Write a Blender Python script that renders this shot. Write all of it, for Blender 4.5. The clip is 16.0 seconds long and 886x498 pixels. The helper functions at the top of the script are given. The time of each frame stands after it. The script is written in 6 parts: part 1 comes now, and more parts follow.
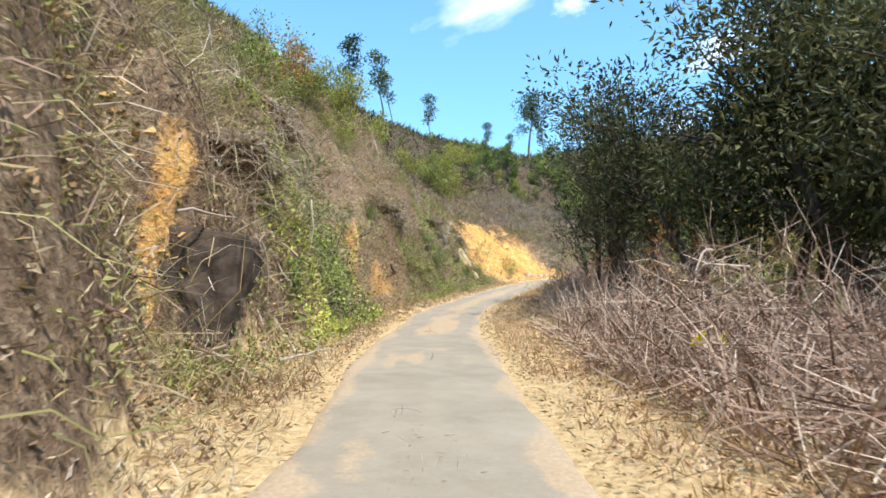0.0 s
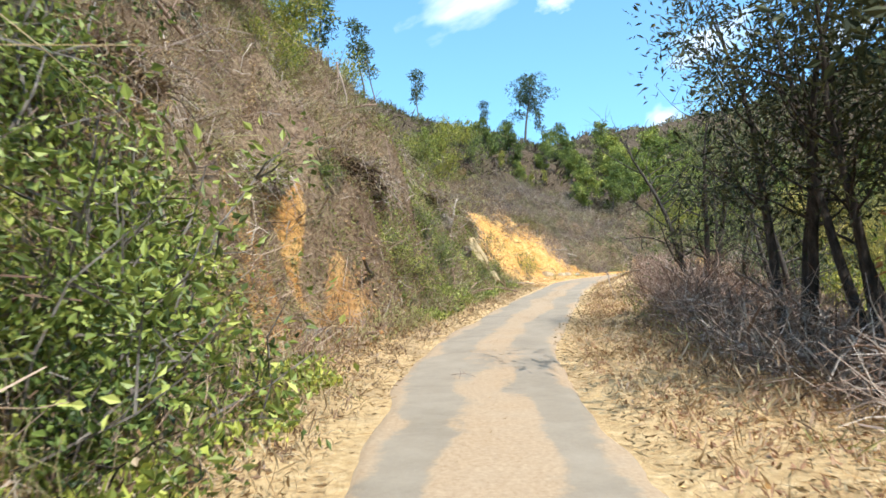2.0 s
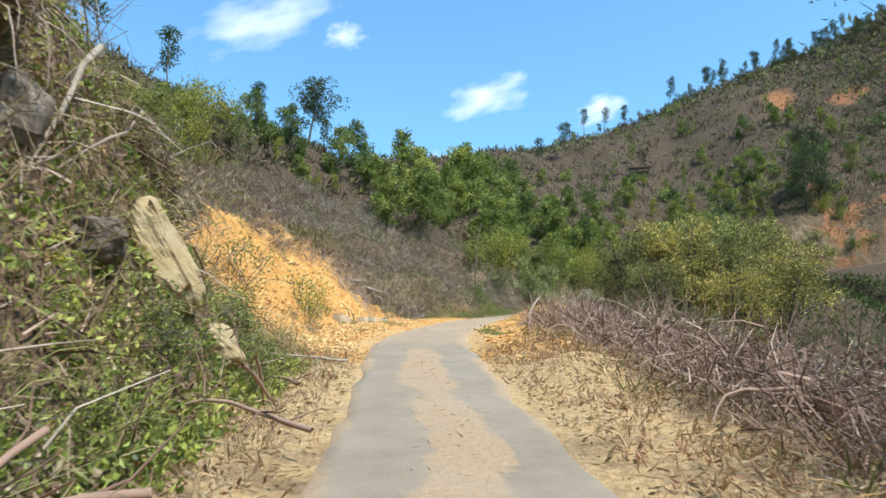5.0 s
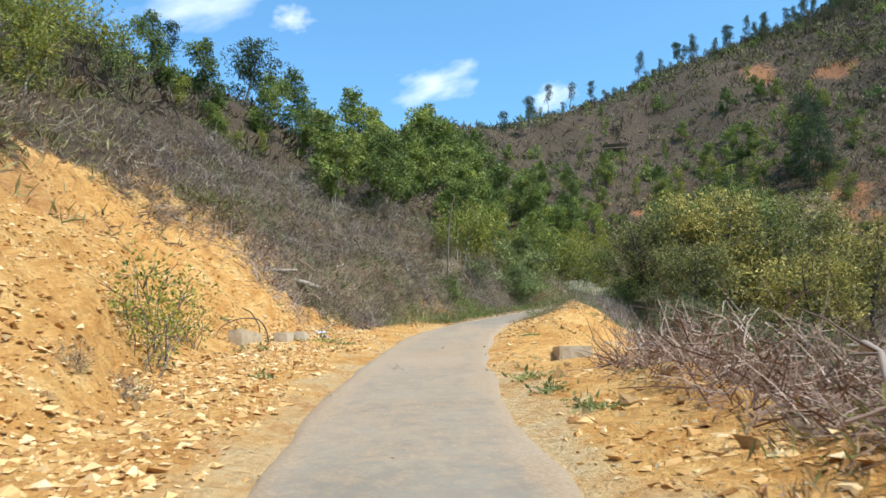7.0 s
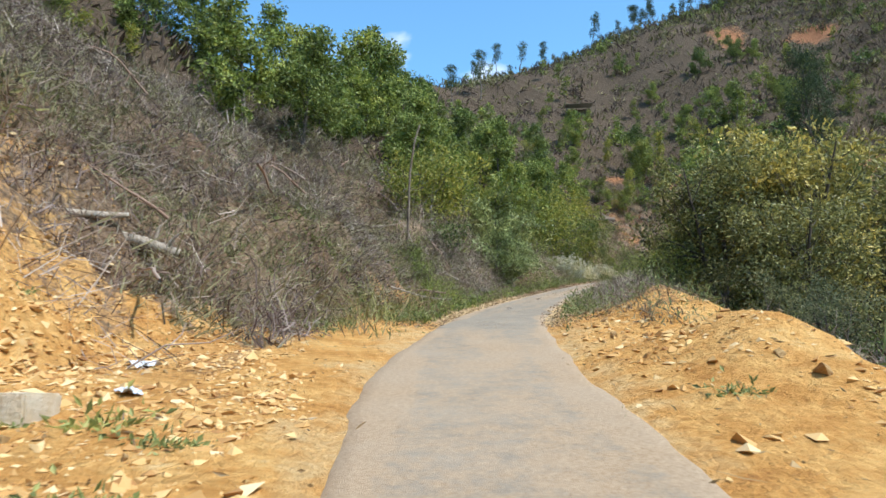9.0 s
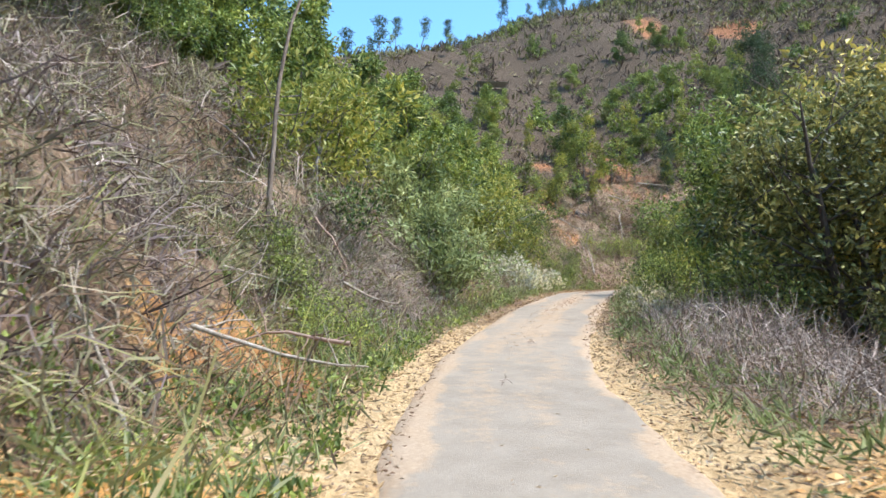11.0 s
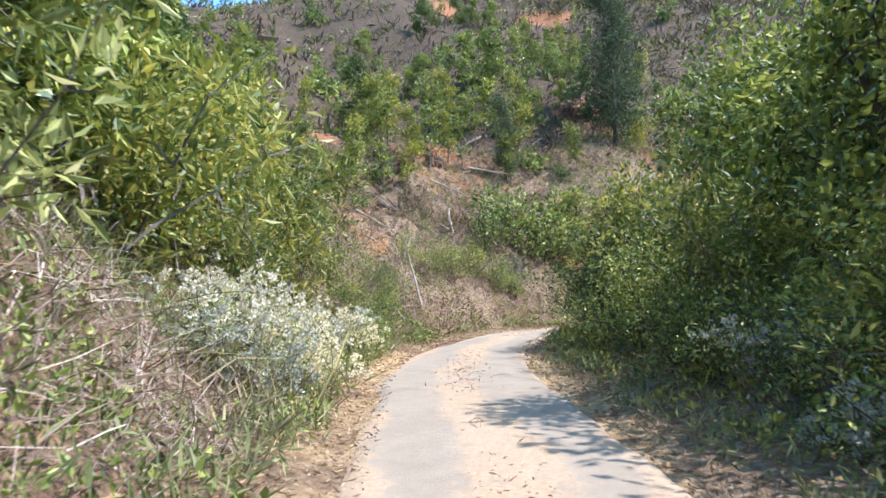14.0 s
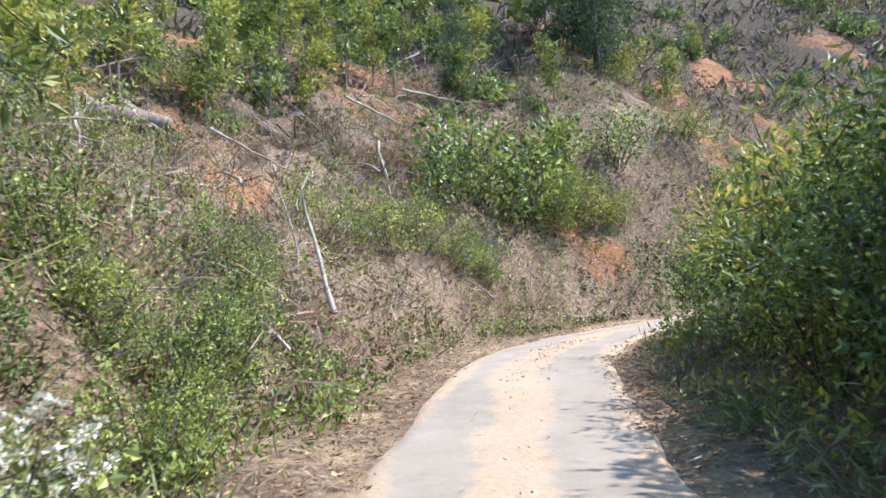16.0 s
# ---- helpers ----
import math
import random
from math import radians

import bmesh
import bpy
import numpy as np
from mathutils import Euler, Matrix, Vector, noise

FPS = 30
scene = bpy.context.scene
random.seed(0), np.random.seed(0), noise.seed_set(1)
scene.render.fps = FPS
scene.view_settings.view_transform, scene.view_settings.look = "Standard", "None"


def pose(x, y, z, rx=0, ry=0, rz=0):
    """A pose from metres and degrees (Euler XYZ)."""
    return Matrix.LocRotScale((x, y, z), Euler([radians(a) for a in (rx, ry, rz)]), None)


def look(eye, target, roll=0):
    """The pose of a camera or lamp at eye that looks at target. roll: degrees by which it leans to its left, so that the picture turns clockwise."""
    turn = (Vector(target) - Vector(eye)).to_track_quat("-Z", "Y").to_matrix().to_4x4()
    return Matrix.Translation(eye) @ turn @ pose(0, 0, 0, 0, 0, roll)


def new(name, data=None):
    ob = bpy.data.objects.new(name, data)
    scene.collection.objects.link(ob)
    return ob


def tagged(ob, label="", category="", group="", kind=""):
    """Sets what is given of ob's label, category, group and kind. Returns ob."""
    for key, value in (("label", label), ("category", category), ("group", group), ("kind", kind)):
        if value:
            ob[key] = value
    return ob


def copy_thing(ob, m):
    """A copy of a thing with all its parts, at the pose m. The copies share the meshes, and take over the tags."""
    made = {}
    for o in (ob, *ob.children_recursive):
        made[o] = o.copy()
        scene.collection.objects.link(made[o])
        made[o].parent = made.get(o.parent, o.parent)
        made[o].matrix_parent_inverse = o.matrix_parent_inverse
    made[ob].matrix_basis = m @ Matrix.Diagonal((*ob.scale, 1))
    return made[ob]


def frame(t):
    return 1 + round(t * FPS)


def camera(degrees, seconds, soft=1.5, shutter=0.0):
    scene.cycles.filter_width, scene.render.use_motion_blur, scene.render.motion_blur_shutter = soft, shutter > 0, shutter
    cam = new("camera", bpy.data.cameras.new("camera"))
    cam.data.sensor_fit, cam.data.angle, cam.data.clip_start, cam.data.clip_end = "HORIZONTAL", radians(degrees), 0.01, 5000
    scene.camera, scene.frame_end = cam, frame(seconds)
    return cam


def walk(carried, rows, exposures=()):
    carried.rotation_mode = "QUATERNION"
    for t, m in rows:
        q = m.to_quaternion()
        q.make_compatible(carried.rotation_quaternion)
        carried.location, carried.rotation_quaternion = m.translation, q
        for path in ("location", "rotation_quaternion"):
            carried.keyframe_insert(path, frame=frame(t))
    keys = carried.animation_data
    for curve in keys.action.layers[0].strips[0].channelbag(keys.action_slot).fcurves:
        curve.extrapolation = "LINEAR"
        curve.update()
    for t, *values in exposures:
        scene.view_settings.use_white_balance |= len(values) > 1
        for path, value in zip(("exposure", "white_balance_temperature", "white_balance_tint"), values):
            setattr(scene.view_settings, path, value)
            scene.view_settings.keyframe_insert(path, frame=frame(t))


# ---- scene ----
cam = camera(61.7, 16.0, soft=1.6, shutter=0.12)
METRES, EYE, TILT, LEAN, TURN = 110.0, 1.5, 8.5, 0.0, 0.0
ROWS = [
    (0.0, 0.0, 0.0, 0.0, 0.0, 0.0, -0.0),
    (0.5, -0.0021, 0.031, -0.0009, 0.07, 0.18, 0.78),
    (1.0, -0.0037, 0.062, -0.0017, 0.16, 0.41, 1.09),
    (1.5, -0.0049, 0.0938, -0.0029, -0.25, 0.03, 0.97),
    (2.0, -0.0057, 0.1255, -0.0038, -0.92, 0.02, 1.17),
    (2.5, -0.0054, 0.1576, -0.0046, -2.67, 0.18, 1.0),
    (3.0, -0.0046, 0.1894, -0.006, -5.45, -0.1, -0.29),
    (3.5, -0.0022, 0.2216, -0.007, -8.14, 0.07, -0.57),
    (4.0, 0.0015, 0.2534, -0.0071, -11.21, 0.49, -0.33),
    (4.5, 0.0068, 0.2861, -0.0068, -15.84, 2.8, -2.09),
    (5.0, 0.014, 0.3176, -0.0072, -18.59, 2.95, -2.83),
    (7.5, 0.0553, 0.4651, -0.0064, -22.82, 1.87, -2.99),
    (8.0, 0.0645, 0.4962, -0.0074, -23.07, 1.2, -3.49),
    (8.5, 0.0742, 0.5268, -0.0084, -24.36, 1.03, -3.58),
    (9.0, 0.0862, 0.5577, -0.0095, -28.1, 0.82, -3.86),
    (11.5, 0.1613, 0.6936, -0.0095, -40.73, 2.12, -6.6),
    (12.0, 0.1813, 0.7178, -0.0094, -45.26, 3.14, -6.75),
    (12.5, 0.2018, 0.7399, -0.0091, -47.65, 3.29, -6.63),
    (13.0, 0.2263, 0.7638, -0.0082, -50.85, 3.7, -6.45),
    (13.5, 0.2497, 0.7848, -0.0067, -53.0, 4.43, -6.39),
    (14.0, 0.2744, 0.8052, -0.005, -54.53, 4.65, -6.22),
    (14.5, 0.2969, 0.8232, -0.0035, -55.89, 4.55, -5.82),
    (15.0, 0.3195, 0.8404, -0.0027, -57.01, 4.21, -5.5),
    (15.5, 0.3428, 0.8583, -0.0024, -58.57, 3.89, -5.4),
    (16.0, 0.366, 0.8743, -0.0016, -61.05, 3.81, -5.35),
]
walk(cam, [(t, pose(0, 0, EYE, TILT, LEAN, TURN) @ pose(METRES * x, METRES * y, METRES * z, 90 + pitch, roll, yaw)) for t, x, y, z, yaw, pitch, roll in ROWS],
     [(0.0, 0.82, 6250, 10), (3.0, 0.82, 6200, 9), (4.0, 0.7, 6150, 8), (5.0, 0.5, 6150, 8), (7.5, 0.38, 6000, 9), (9.0, 0.4, 6000, 10), (11.5, 1.12, 5900, 16), (12.5, 1.26, 5850, 17), (13.5, 1.16, 5800, 18), (14.5, 1.4, 5750, 18), (15.5, 1.32, 5650, 18), (16.0, 1.3, 5650, 18)])

# ---- light: a high sun behind and to the right of the first view, clear sky ----
SUN_AZ, SUN_EL = 149.0, 58.0
world = bpy.data.worlds.new("world")
scene.world = world
world.use_nodes = True
wn = world.node_tree
sky = wn.nodes.new("ShaderNodeTexSky")
sky.sky_type = "NISHITA"
sky.sun_disc = False
sky.sun_elevation, sky.sun_rotation = radians(SUN_EL), radians(SUN_AZ)
sky.altitude, sky.air_density, sky.dust_density, sky.ozone_density = 300, 1.2, 1.0, 1.6
bg = wn.nodes["Background"]
bg.inputs["Strength"].default_value = 0.15
tint = wn.nodes.new("ShaderNodeMix")
tint.data_type, tint.blend_type = "RGBA", "MULTIPLY"
tint.inputs[0].default_value, tint.inputs[7].default_value = 1.0, (0.82, 1.18, 1.26, 1)
wn.links.new(sky.outputs[0], tint.inputs[6])
wn.links.new(tint.outputs[2], bg.inputs["Color"])
sun_data = bpy.data.lights.new("sun", "SUN")
sun_data.energy, sun_data.angle, sun_data.color = 4.2, radians(0.6), (1.0, 0.965, 0.91)
sun = new("sun", sun_data)
sx, sy = math.sin(radians(SUN_AZ)) * math.cos(radians(SUN_EL)), math.cos(radians(SUN_AZ)) * math.cos(radians(SUN_EL))
sun.matrix_world = look((sx * 50, sy * 50, math.sin(radians(SUN_EL)) * 50 + 10), (0, 0, 10))


# ---- materials ----
class Nodes:
    """A node material under construction."""

    def __init__(self, name, rough=0.9, spec=0.2):
        self.mat = bpy.data.materials.new(name)
        self.mat.use_nodes = True
        self.t = self.mat.node_tree
        self.bsdf = self.t.nodes["Principled BSDF"]
        self.out = self.t.nodes["Material Output"]
        self.bsdf.inputs["Roughness"].default_value = rough
        self.bsdf.inputs["Specular IOR Level"].default_value = spec

    def add(self, kind, **sets):
        n = self.t.nodes.new("ShaderNode" + kind)
        for k, v in sets.items():
            n.inputs[k.replace("_", " ")].default_value = v
        return n

    def link(self, a, b):
        self.t.links.new(a, b)

    def coords(self):
        return self.add("TexCoord").outputs["Object"]

    def noise(self, scale, detail=4.0, rough=0.6, vec=None):
        n = self.add("TexNoise", Scale=scale, Detail=detail, Roughness=rough)
        self.link(vec if vec is not None else self.coords(), n.inputs["Vector"])
        return n.outputs["Fac"]

    def ramp(self, fac, stops):
        r = self.add("ValToRGB")
        els = r.color_ramp.elements
        while len(els) < len(stops):
            els.new(0.5)
        for e, (p, c) in zip(els, stops):
            e.position, e.color = p, (*c, 1)
        self.link(fac, r.inputs[0])
        return r.outputs[0]

    def mask(self, fac, lo, hi):
        m = self.add("MapRange")
        m.clamp = True
        m.inputs["From Min"].default_value, m.inputs["From Max"].default_value = lo, hi
        self.link(fac, m.inputs["Value"])
        return m.outputs[0]

    def math(self, op, a, b):
        m = self.add("Math")
        m.operation = op
        for i, v in enumerate((a, b)):
            if isinstance(v, (int, float)):
                m.inputs[i].default_value = v
            else:
                self.link(v, m.inputs[i])
        return m.outputs[0]

    def mix(self, fac, a, b, blend="MIX"):
        m = self.t.nodes.new("ShaderNodeMix")
        m.data_type, m.blend_type = "RGBA", blend
        for sock, v in ((m.inputs[0], fac), (m.inputs[6], a), (m.inputs[7], b)):
            if isinstance(v, (int, float)):
                sock.default_value = v
            elif isinstance(v, tuple):
                sock.default_value = (*v, 1)
            else:
                self.link(v, sock)
        return m.outputs[2]

    def attr(self, name):
        a = self.add("Attribute")
        a.attribute_name = name
        return a.outputs["Fac"]

    def island(self):
        return self.add("NewGeometry").outputs["Random Per Island"]

    def bump(self, height, strength, dist):
        b = self.add("Bump", Strength=strength, Distance=dist)
        self.link(height, b.inputs["Height"])
        self.link(b.outputs[0], self.bsdf.inputs["Normal"])

    def colour(self, c):
        if isinstance(c, tuple):
            self.bsdf.inputs["Base Color"].default_value = (*c, 1)
        else:
            self.link(c, self.bsdf.inputs["Base Color"])
        return self.mat


def leaf_material(name, stops, through_light=0.35, rough=0.5, spec=0.35):
    """Leaves: colour by island and by clump, some light passing through."""
    n = Nodes(name, rough, spec)
    wide = n.noise(0.55, 2.0)
    r = n.math("ADD", n.math("MULTIPLY", n.island(), 0.6), n.math("MULTIPLY", n.mask(wide, 0.3, 0.7), 0.4))
    own = n.add("ObjectInfo").outputs["Random"]
    col = n.mix(1.0, n.ramp(r, stops), n.ramp(own, [(0.0, (0.62, 0.68, 0.7)), (0.5, (1.0, 1.0, 1.0)), (1.0, (1.3, 1.2, 1.0))]), "MULTIPLY")
    n.colour(col)
    if through_light:
        tr = n.add("BsdfTranslucent")
        n.link(col, tr.inputs["Color"])
        mx = n.add("MixShader")
        mx.inputs[0].default_value = through_light
        n.link(n.bsdf.outputs[0], mx.inputs[1])
        n.link(tr.outputs[0], mx.inputs[2])
        n.link(mx.outputs[0], n.out.inputs["Surface"])
    return n.mat


def tangle_material(name, dead, live, share, through_light=0.15):
    """A tangle of dead and living blades, in drifts."""
    n = Nodes(name, 0.8, 0.12)
    isl = n.island()
    wide = n.math("ADD", n.noise(0.28, 3.0), n.math("MULTIPLY", n.math("SUBTRACT", isl, 0.5), 0.22))
    pick = n.mask(wide, 0.62 - share * 0.25, 0.72 - share * 0.25)
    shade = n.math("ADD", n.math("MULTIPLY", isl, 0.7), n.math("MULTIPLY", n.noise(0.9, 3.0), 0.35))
    col = n.mix(pick, n.ramp(shade, dead), n.ramp(shade, live))
    n.colour(col)
    tr = n.add("BsdfTranslucent")
    n.link(col, tr.inputs["Color"])
    mx = n.add("MixShader")
    mx.inputs[0].default_value = through_light
    n.link(n.bsdf.outputs[0], mx.inputs[1])
    n.link(tr.outputs[0], mx.inputs[2])
    n.link(mx.outputs[0], n.out.inputs["Surface"])
    return n.mat


def ground_material():
    n = Nodes("soil_and_litter", 0.95, 0.1)
    fine = n.noise(9.0, 6.0, 0.7)
    mid = n.noise(1.3, 5.0)
    big = n.noise(0.25, 4.0)
    clods = n.noise(28.0, 4.0, 0.65)
    soil = n.ramp(n.math("ADD", n.math("MULTIPLY", mid, 0.65), n.math("MULTIPLY", fine, 0.35)),
                  [(0.3, (0.40, 0.165, 0.04)), (0.45, (0.61, 0.30, 0.08)), (0.58, (0.73, 0.415, 0.135)), (0.72, (0.77, 0.54, 0.25))])
    red = n.ramp(fine, [(0.3, (0.21, 0.088, 0.042)), (0.55, (0.32, 0.14, 0.064)), (0.75, (0.42, 0.225, 0.12))])
    soil = n.mix(n.attr("red"), soil, red)
    litter = n.ramp(fine, [(0.28, (0.115, 0.072, 0.042)), (0.45, (0.255, 0.17, 0.1)), (0.6, (0.40, 0.285, 0.17)), (0.75, (0.53, 0.41, 0.27))])
    duff = n.ramp(fine, [(0.3, (0.06, 0.037, 0.022)), (0.5, (0.175, 0.108, 0.064)), (0.7, (0.33, 0.225, 0.14))])
    cover = n.mix(n.mask(big, 0.32, 0.56), litter, duff)
    wild = n.ramp(fine, [(0.3, (0.038, 0.027, 0.017)), (0.5, (0.092, 0.064, 0.040)), (0.7, (0.168, 0.120, 0.078))])
    cover = n.mix(n.attr("wild"), cover, wild)
    chip = n.add("TexVoronoi", Scale=8.5, Randomness=1.0)
    n.link(n.coords(), chip.inputs["Vector"])
    tone = n.ramp(chip.outputs["Color"], [(0.15, (0.74, 0.70, 0.64)), (0.5, (1.0, 1.0, 1.0)), (0.85, (1.12, 1.14, 1.18))])
    soil = n.mix(0.5, soil, tone, "MULTIPLY")
    edge = n.math("ADD", n.math("ADD", n.attr("soil"), n.math("MULTIPLY", n.math("SUBTRACT", mid, 0.5), 0.9)), n.math("MULTIPLY", n.math("SUBTRACT", fine, 0.5), 0.7))
    col = n.mix(n.mask(edge, 0.36, 0.6), cover, soil)
    dust = n.ramp(fine, [(0.3, (0.43, 0.27, 0.12)), (0.5, (0.6, 0.405, 0.195)), (0.7, (0.72, 0.53, 0.29))])
    col = n.mix(n.mask(n.math("ADD", n.attr("dust"), n.math("MULTIPLY", n.math("SUBTRACT", mid, 0.5), 0.8)), 0.4, 0.75), col, dust)
    chipped = n.math("MULTIPLY", n.math("ADD", chip.outputs["Color"], n.math("MULTIPLY", chip.outputs["Distance"], -1.2)), n.mask(edge, 0.36, 0.6))
    n.bump(n.math("ADD", n.math("ADD", n.math("MULTIPLY", clods, 0.5), fine), n.math("MULTIPLY", chipped, 0.28)), 0.95, 0.1)
    return n.colour(col)


def road_material():
    n = Nodes("worn_concrete_with_sand", 0.9, 0.15)
    fine = n.noise(24.0, 6.0, 0.7)
    mid = n.noise(2.2, 5.0)
    grit = n.noise(110.0, 3.0, 0.6)
    con = n.ramp(n.math("ADD", n.math("MULTIPLY", mid, 0.6), n.math("MULTIPLY", fine, 0.4)),
                 [(0.3, (0.21, 0.168, 0.118)), (0.5, (0.262, 0.211, 0.15)), (0.7, (0.318, 0.26, 0.19))])
    sand = n.ramp(fine, [(0.3, (0.28, 0.185, 0.105)), (0.5, (0.38, 0.262, 0.155)), (0.7, (0.47, 0.345, 0.215))])
    k = n.math("ADD", n.attr("sand"), n.math("MULTIPLY", n.math("SUBTRACT", n.noise(4.5, 7.0, 0.72), 0.5), 1.3))
    col = n.mix(n.mask(k, 0.3, 0.62), con, sand)
    col = n.mix(n.math("MULTIPLY", n.mask(n.noise(0.7, 4.0), 0.35, 0.7), 0.35), col, (0.40, 0.325, 0.235))
    n.bump(n.math("ADD", grit, n.math("MULTIPLY", k, 0.6)), 0.5, 0.03)
    return n.colour(col)


def bark_material(name, stops, scale=14.0):
    n = Nodes(name, 0.9, 0.15)
    c = n.coords()
    m = n.add("Mapping")
    m.inputs["Scale"].default_value = (1, 1, 0.25)
    n.link(c, m.inputs["Vector"])
    f = n.noise(scale, 6.0, 0.7, m.outputs[0])
    n.bump(f, 0.8, 0.03)
    return n.colour(n.ramp(f, stops))


def twig_material(name, stops):
    n = Nodes(name, 0.85, 0.2)
    r = n.math("ADD", n.math("MULTIPLY", n.island(), 0.75), n.math("MULTIPLY", n.noise(0.5, 2.0), 0.3))
    return n.colour(n.ramp(r, stops))


def rock_material(name, stops, scale=4.0):
    n = Nodes(name, 0.9, 0.2)
    f = n.noise(scale, 8.0, 0.68)
    ob = n.add("ObjectInfo").outputs["Random"]
    k = n.math("ADD", n.math("MULTIPLY", f, 0.8), n.math("MULTIPLY", ob, 0.2))
    n.bump(f, 0.9, 0.05)
    return n.colour(n.ramp(k, stops))


GROUND, ROAD = ground_material(), road_material()
BARK_GREY = bark_material("grey_bark", [(0.3, (0.06, 0.05, 0.04)), (0.5, (0.15, 0.125, 0.1)), (0.7, (0.3, 0.26, 0.21))])
BARK_DARK = bark_material("dark_bark", [(0.3, (0.035, 0.028, 0.022)), (0.55, (0.095, 0.076, 0.06)), (0.75, (0.19, 0.155, 0.12))])
TRUNK_BROWN = bark_material("brown_bark", [(0.3, (0.085, 0.06, 0.042)), (0.5, (0.19, 0.14, 0.1)), (0.7, (0.32, 0.25, 0.185))])
BARK_PALE = bark_material("bleached_wood", [(0.3, (0.20, 0.15, 0.10)), (0.5, (0.36, 0.29, 0.21)), (0.7, (0.52, 0.45, 0.36))])
CUT_WOOD = bark_material("fresh_cut_wood", [(0.3, (0.28, 0.11, 0.04)), (0.5, (0.52, 0.25, 0.09)), (0.7, (0.62, 0.38, 0.18))])
TWIG_GREY = twig_material("grey_dead_twigs", [(0.1, (0.109, 0.071, 0.052)), (0.4, (0.247, 0.178, 0.132)), (0.7, (0.391, 0.297, 0.224)), (0.95, (0.575, 0.471, 0.368))])
TWIG_BROWN = twig_material("brown_dead_branches", [(0.1, (0.095, 0.052, 0.035)), (0.4, (0.235, 0.142, 0.096)), (0.7, (0.38, 0.255, 0.178)), (0.95, (0.58, 0.455, 0.34))])
DEAD_LEAF = leaf_material("dead_bracken", [(0.1, (0.102, 0.060, 0.034)), (0.4, (0.264, 0.168, 0.090)), (0.7, (0.408, 0.288, 0.156)), (0.95, (0.564, 0.444, 0.264))], 0.15, 0.8, 0.1)
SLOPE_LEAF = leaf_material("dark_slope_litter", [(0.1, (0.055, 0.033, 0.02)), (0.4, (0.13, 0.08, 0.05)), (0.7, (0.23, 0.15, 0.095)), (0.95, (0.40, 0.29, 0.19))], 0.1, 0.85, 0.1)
STRAW = leaf_material("straw_litter", [(0.1, (0.218, 0.123, 0.053)), (0.4, (0.417, 0.273, 0.132)), (0.7, (0.526, 0.378, 0.211)), (0.95, (0.634, 0.510, 0.334))], 0.1, 0.8, 0.1)
OLIVE = leaf_material("olive_grass", [(0.1, (0.059, 0.063, 0.029)), (0.4, (0.144, 0.144, 0.061)), (0.7, (0.259, 0.238, 0.125)), (0.95, (0.425, 0.366, 0.253))], 0.3, 0.6, 0.2)
GREEN = leaf_material("fresh_green_leaves", [(0.1, (0.050, 0.067, 0.016)), (0.4, (0.172, 0.206, 0.040)), (0.7, (0.367, 0.403, 0.075)), (0.95, (0.719, 0.684, 0.175))], 0.28)
DEEP = leaf_material("deep_green_leaves", [(0.1, (0.031, 0.048, 0.013)), (0.4, (0.121, 0.163, 0.034)), (0.7, (0.275, 0.329, 0.066)), (0.95, (0.608, 0.594, 0.158))], 0.26)
BLUE = leaf_material("blue_green_feathery_leaves", [(0.1, (0.030, 0.045, 0.022)), (0.4, (0.060, 0.088, 0.038)), (0.7, (0.10, 0.13, 0.055)), (0.95, (0.17, 0.19, 0.08))], 0.3, 0.6, 0.2)
DARK_FEATHER = leaf_material("dark_feathery_leaves", [(0.1, (0.032, 0.037, 0.017)), (0.4, (0.082, 0.086, 0.034)), (0.7, (0.146, 0.140, 0.054)), (0.95, (0.270, 0.230, 0.093))], 0.3, 0.6, 0.2)
WATTLE = leaf_material("olive_green_feathery_leaves", [(0.1, (0.045, 0.057, 0.029)), (0.4, (0.139, 0.151, 0.068)), (0.7, (0.282, 0.275, 0.126)), (0.95, (0.534, 0.469, 0.258))], 0.4, 0.6, 0.2)
YELLOWISH = leaf_material("yellow_green_leaves", [(0.1, (0.068, 0.092, 0.017)), (0.4, (0.189, 0.227, 0.037)), (0.7, (0.376, 0.337, 0.066)), (0.95, (0.622, 0.582, 0.137))], 0.36)
GOLD_LEAF = leaf_material("dull_golden_green_leaves", [(0.1, (0.067, 0.068, 0.023)), (0.4, (0.189, 0.180, 0.053)), (0.7, (0.427, 0.372, 0.103)), (0.95, (0.871, 0.712, 0.217))], 0.26)
GREYGREEN = leaf_material("grey_green_long_leaves", [(0.1, (0.093, 0.109, 0.038)), (0.4, (0.255, 0.283, 0.089)), (0.7, (0.482, 0.501, 0.188)), (0.95, (0.774, 0.751, 0.405))], 0.30, 0.5, 0.22)
FLOWER = leaf_material("white_fluffy_flowers", [(0.1, (0.48, 0.42, 0.29)), (0.5, (0.70, 0.65, 0.50)), (0.95, (0.82, 0.79, 0.68))], 0.25, 0.8, 0.1)
YELLOW_PETAL = leaf_material("yellow_petals", [(0.1, (0.75, 0.58, 0.02)), (0.9, (0.85, 0.72, 0.05))], 0.2)
TANGLE = tangle_material("bank_tangle", [(0.15, (0.115, 0.07, 0.042)), (0.4, (0.285, 0.19, 0.115)), (0.65, (0.44, 0.32, 0.205)), (0.95, (0.62, 0.49, 0.34))], [(0.15, (0.09, 0.094, 0.025)), (0.45, (0.195, 0.195, 0.052)), (0.7, (0.31, 0.288, 0.092)), (0.95, (0.45, 0.40, 0.18))], 0.6, 0.25)
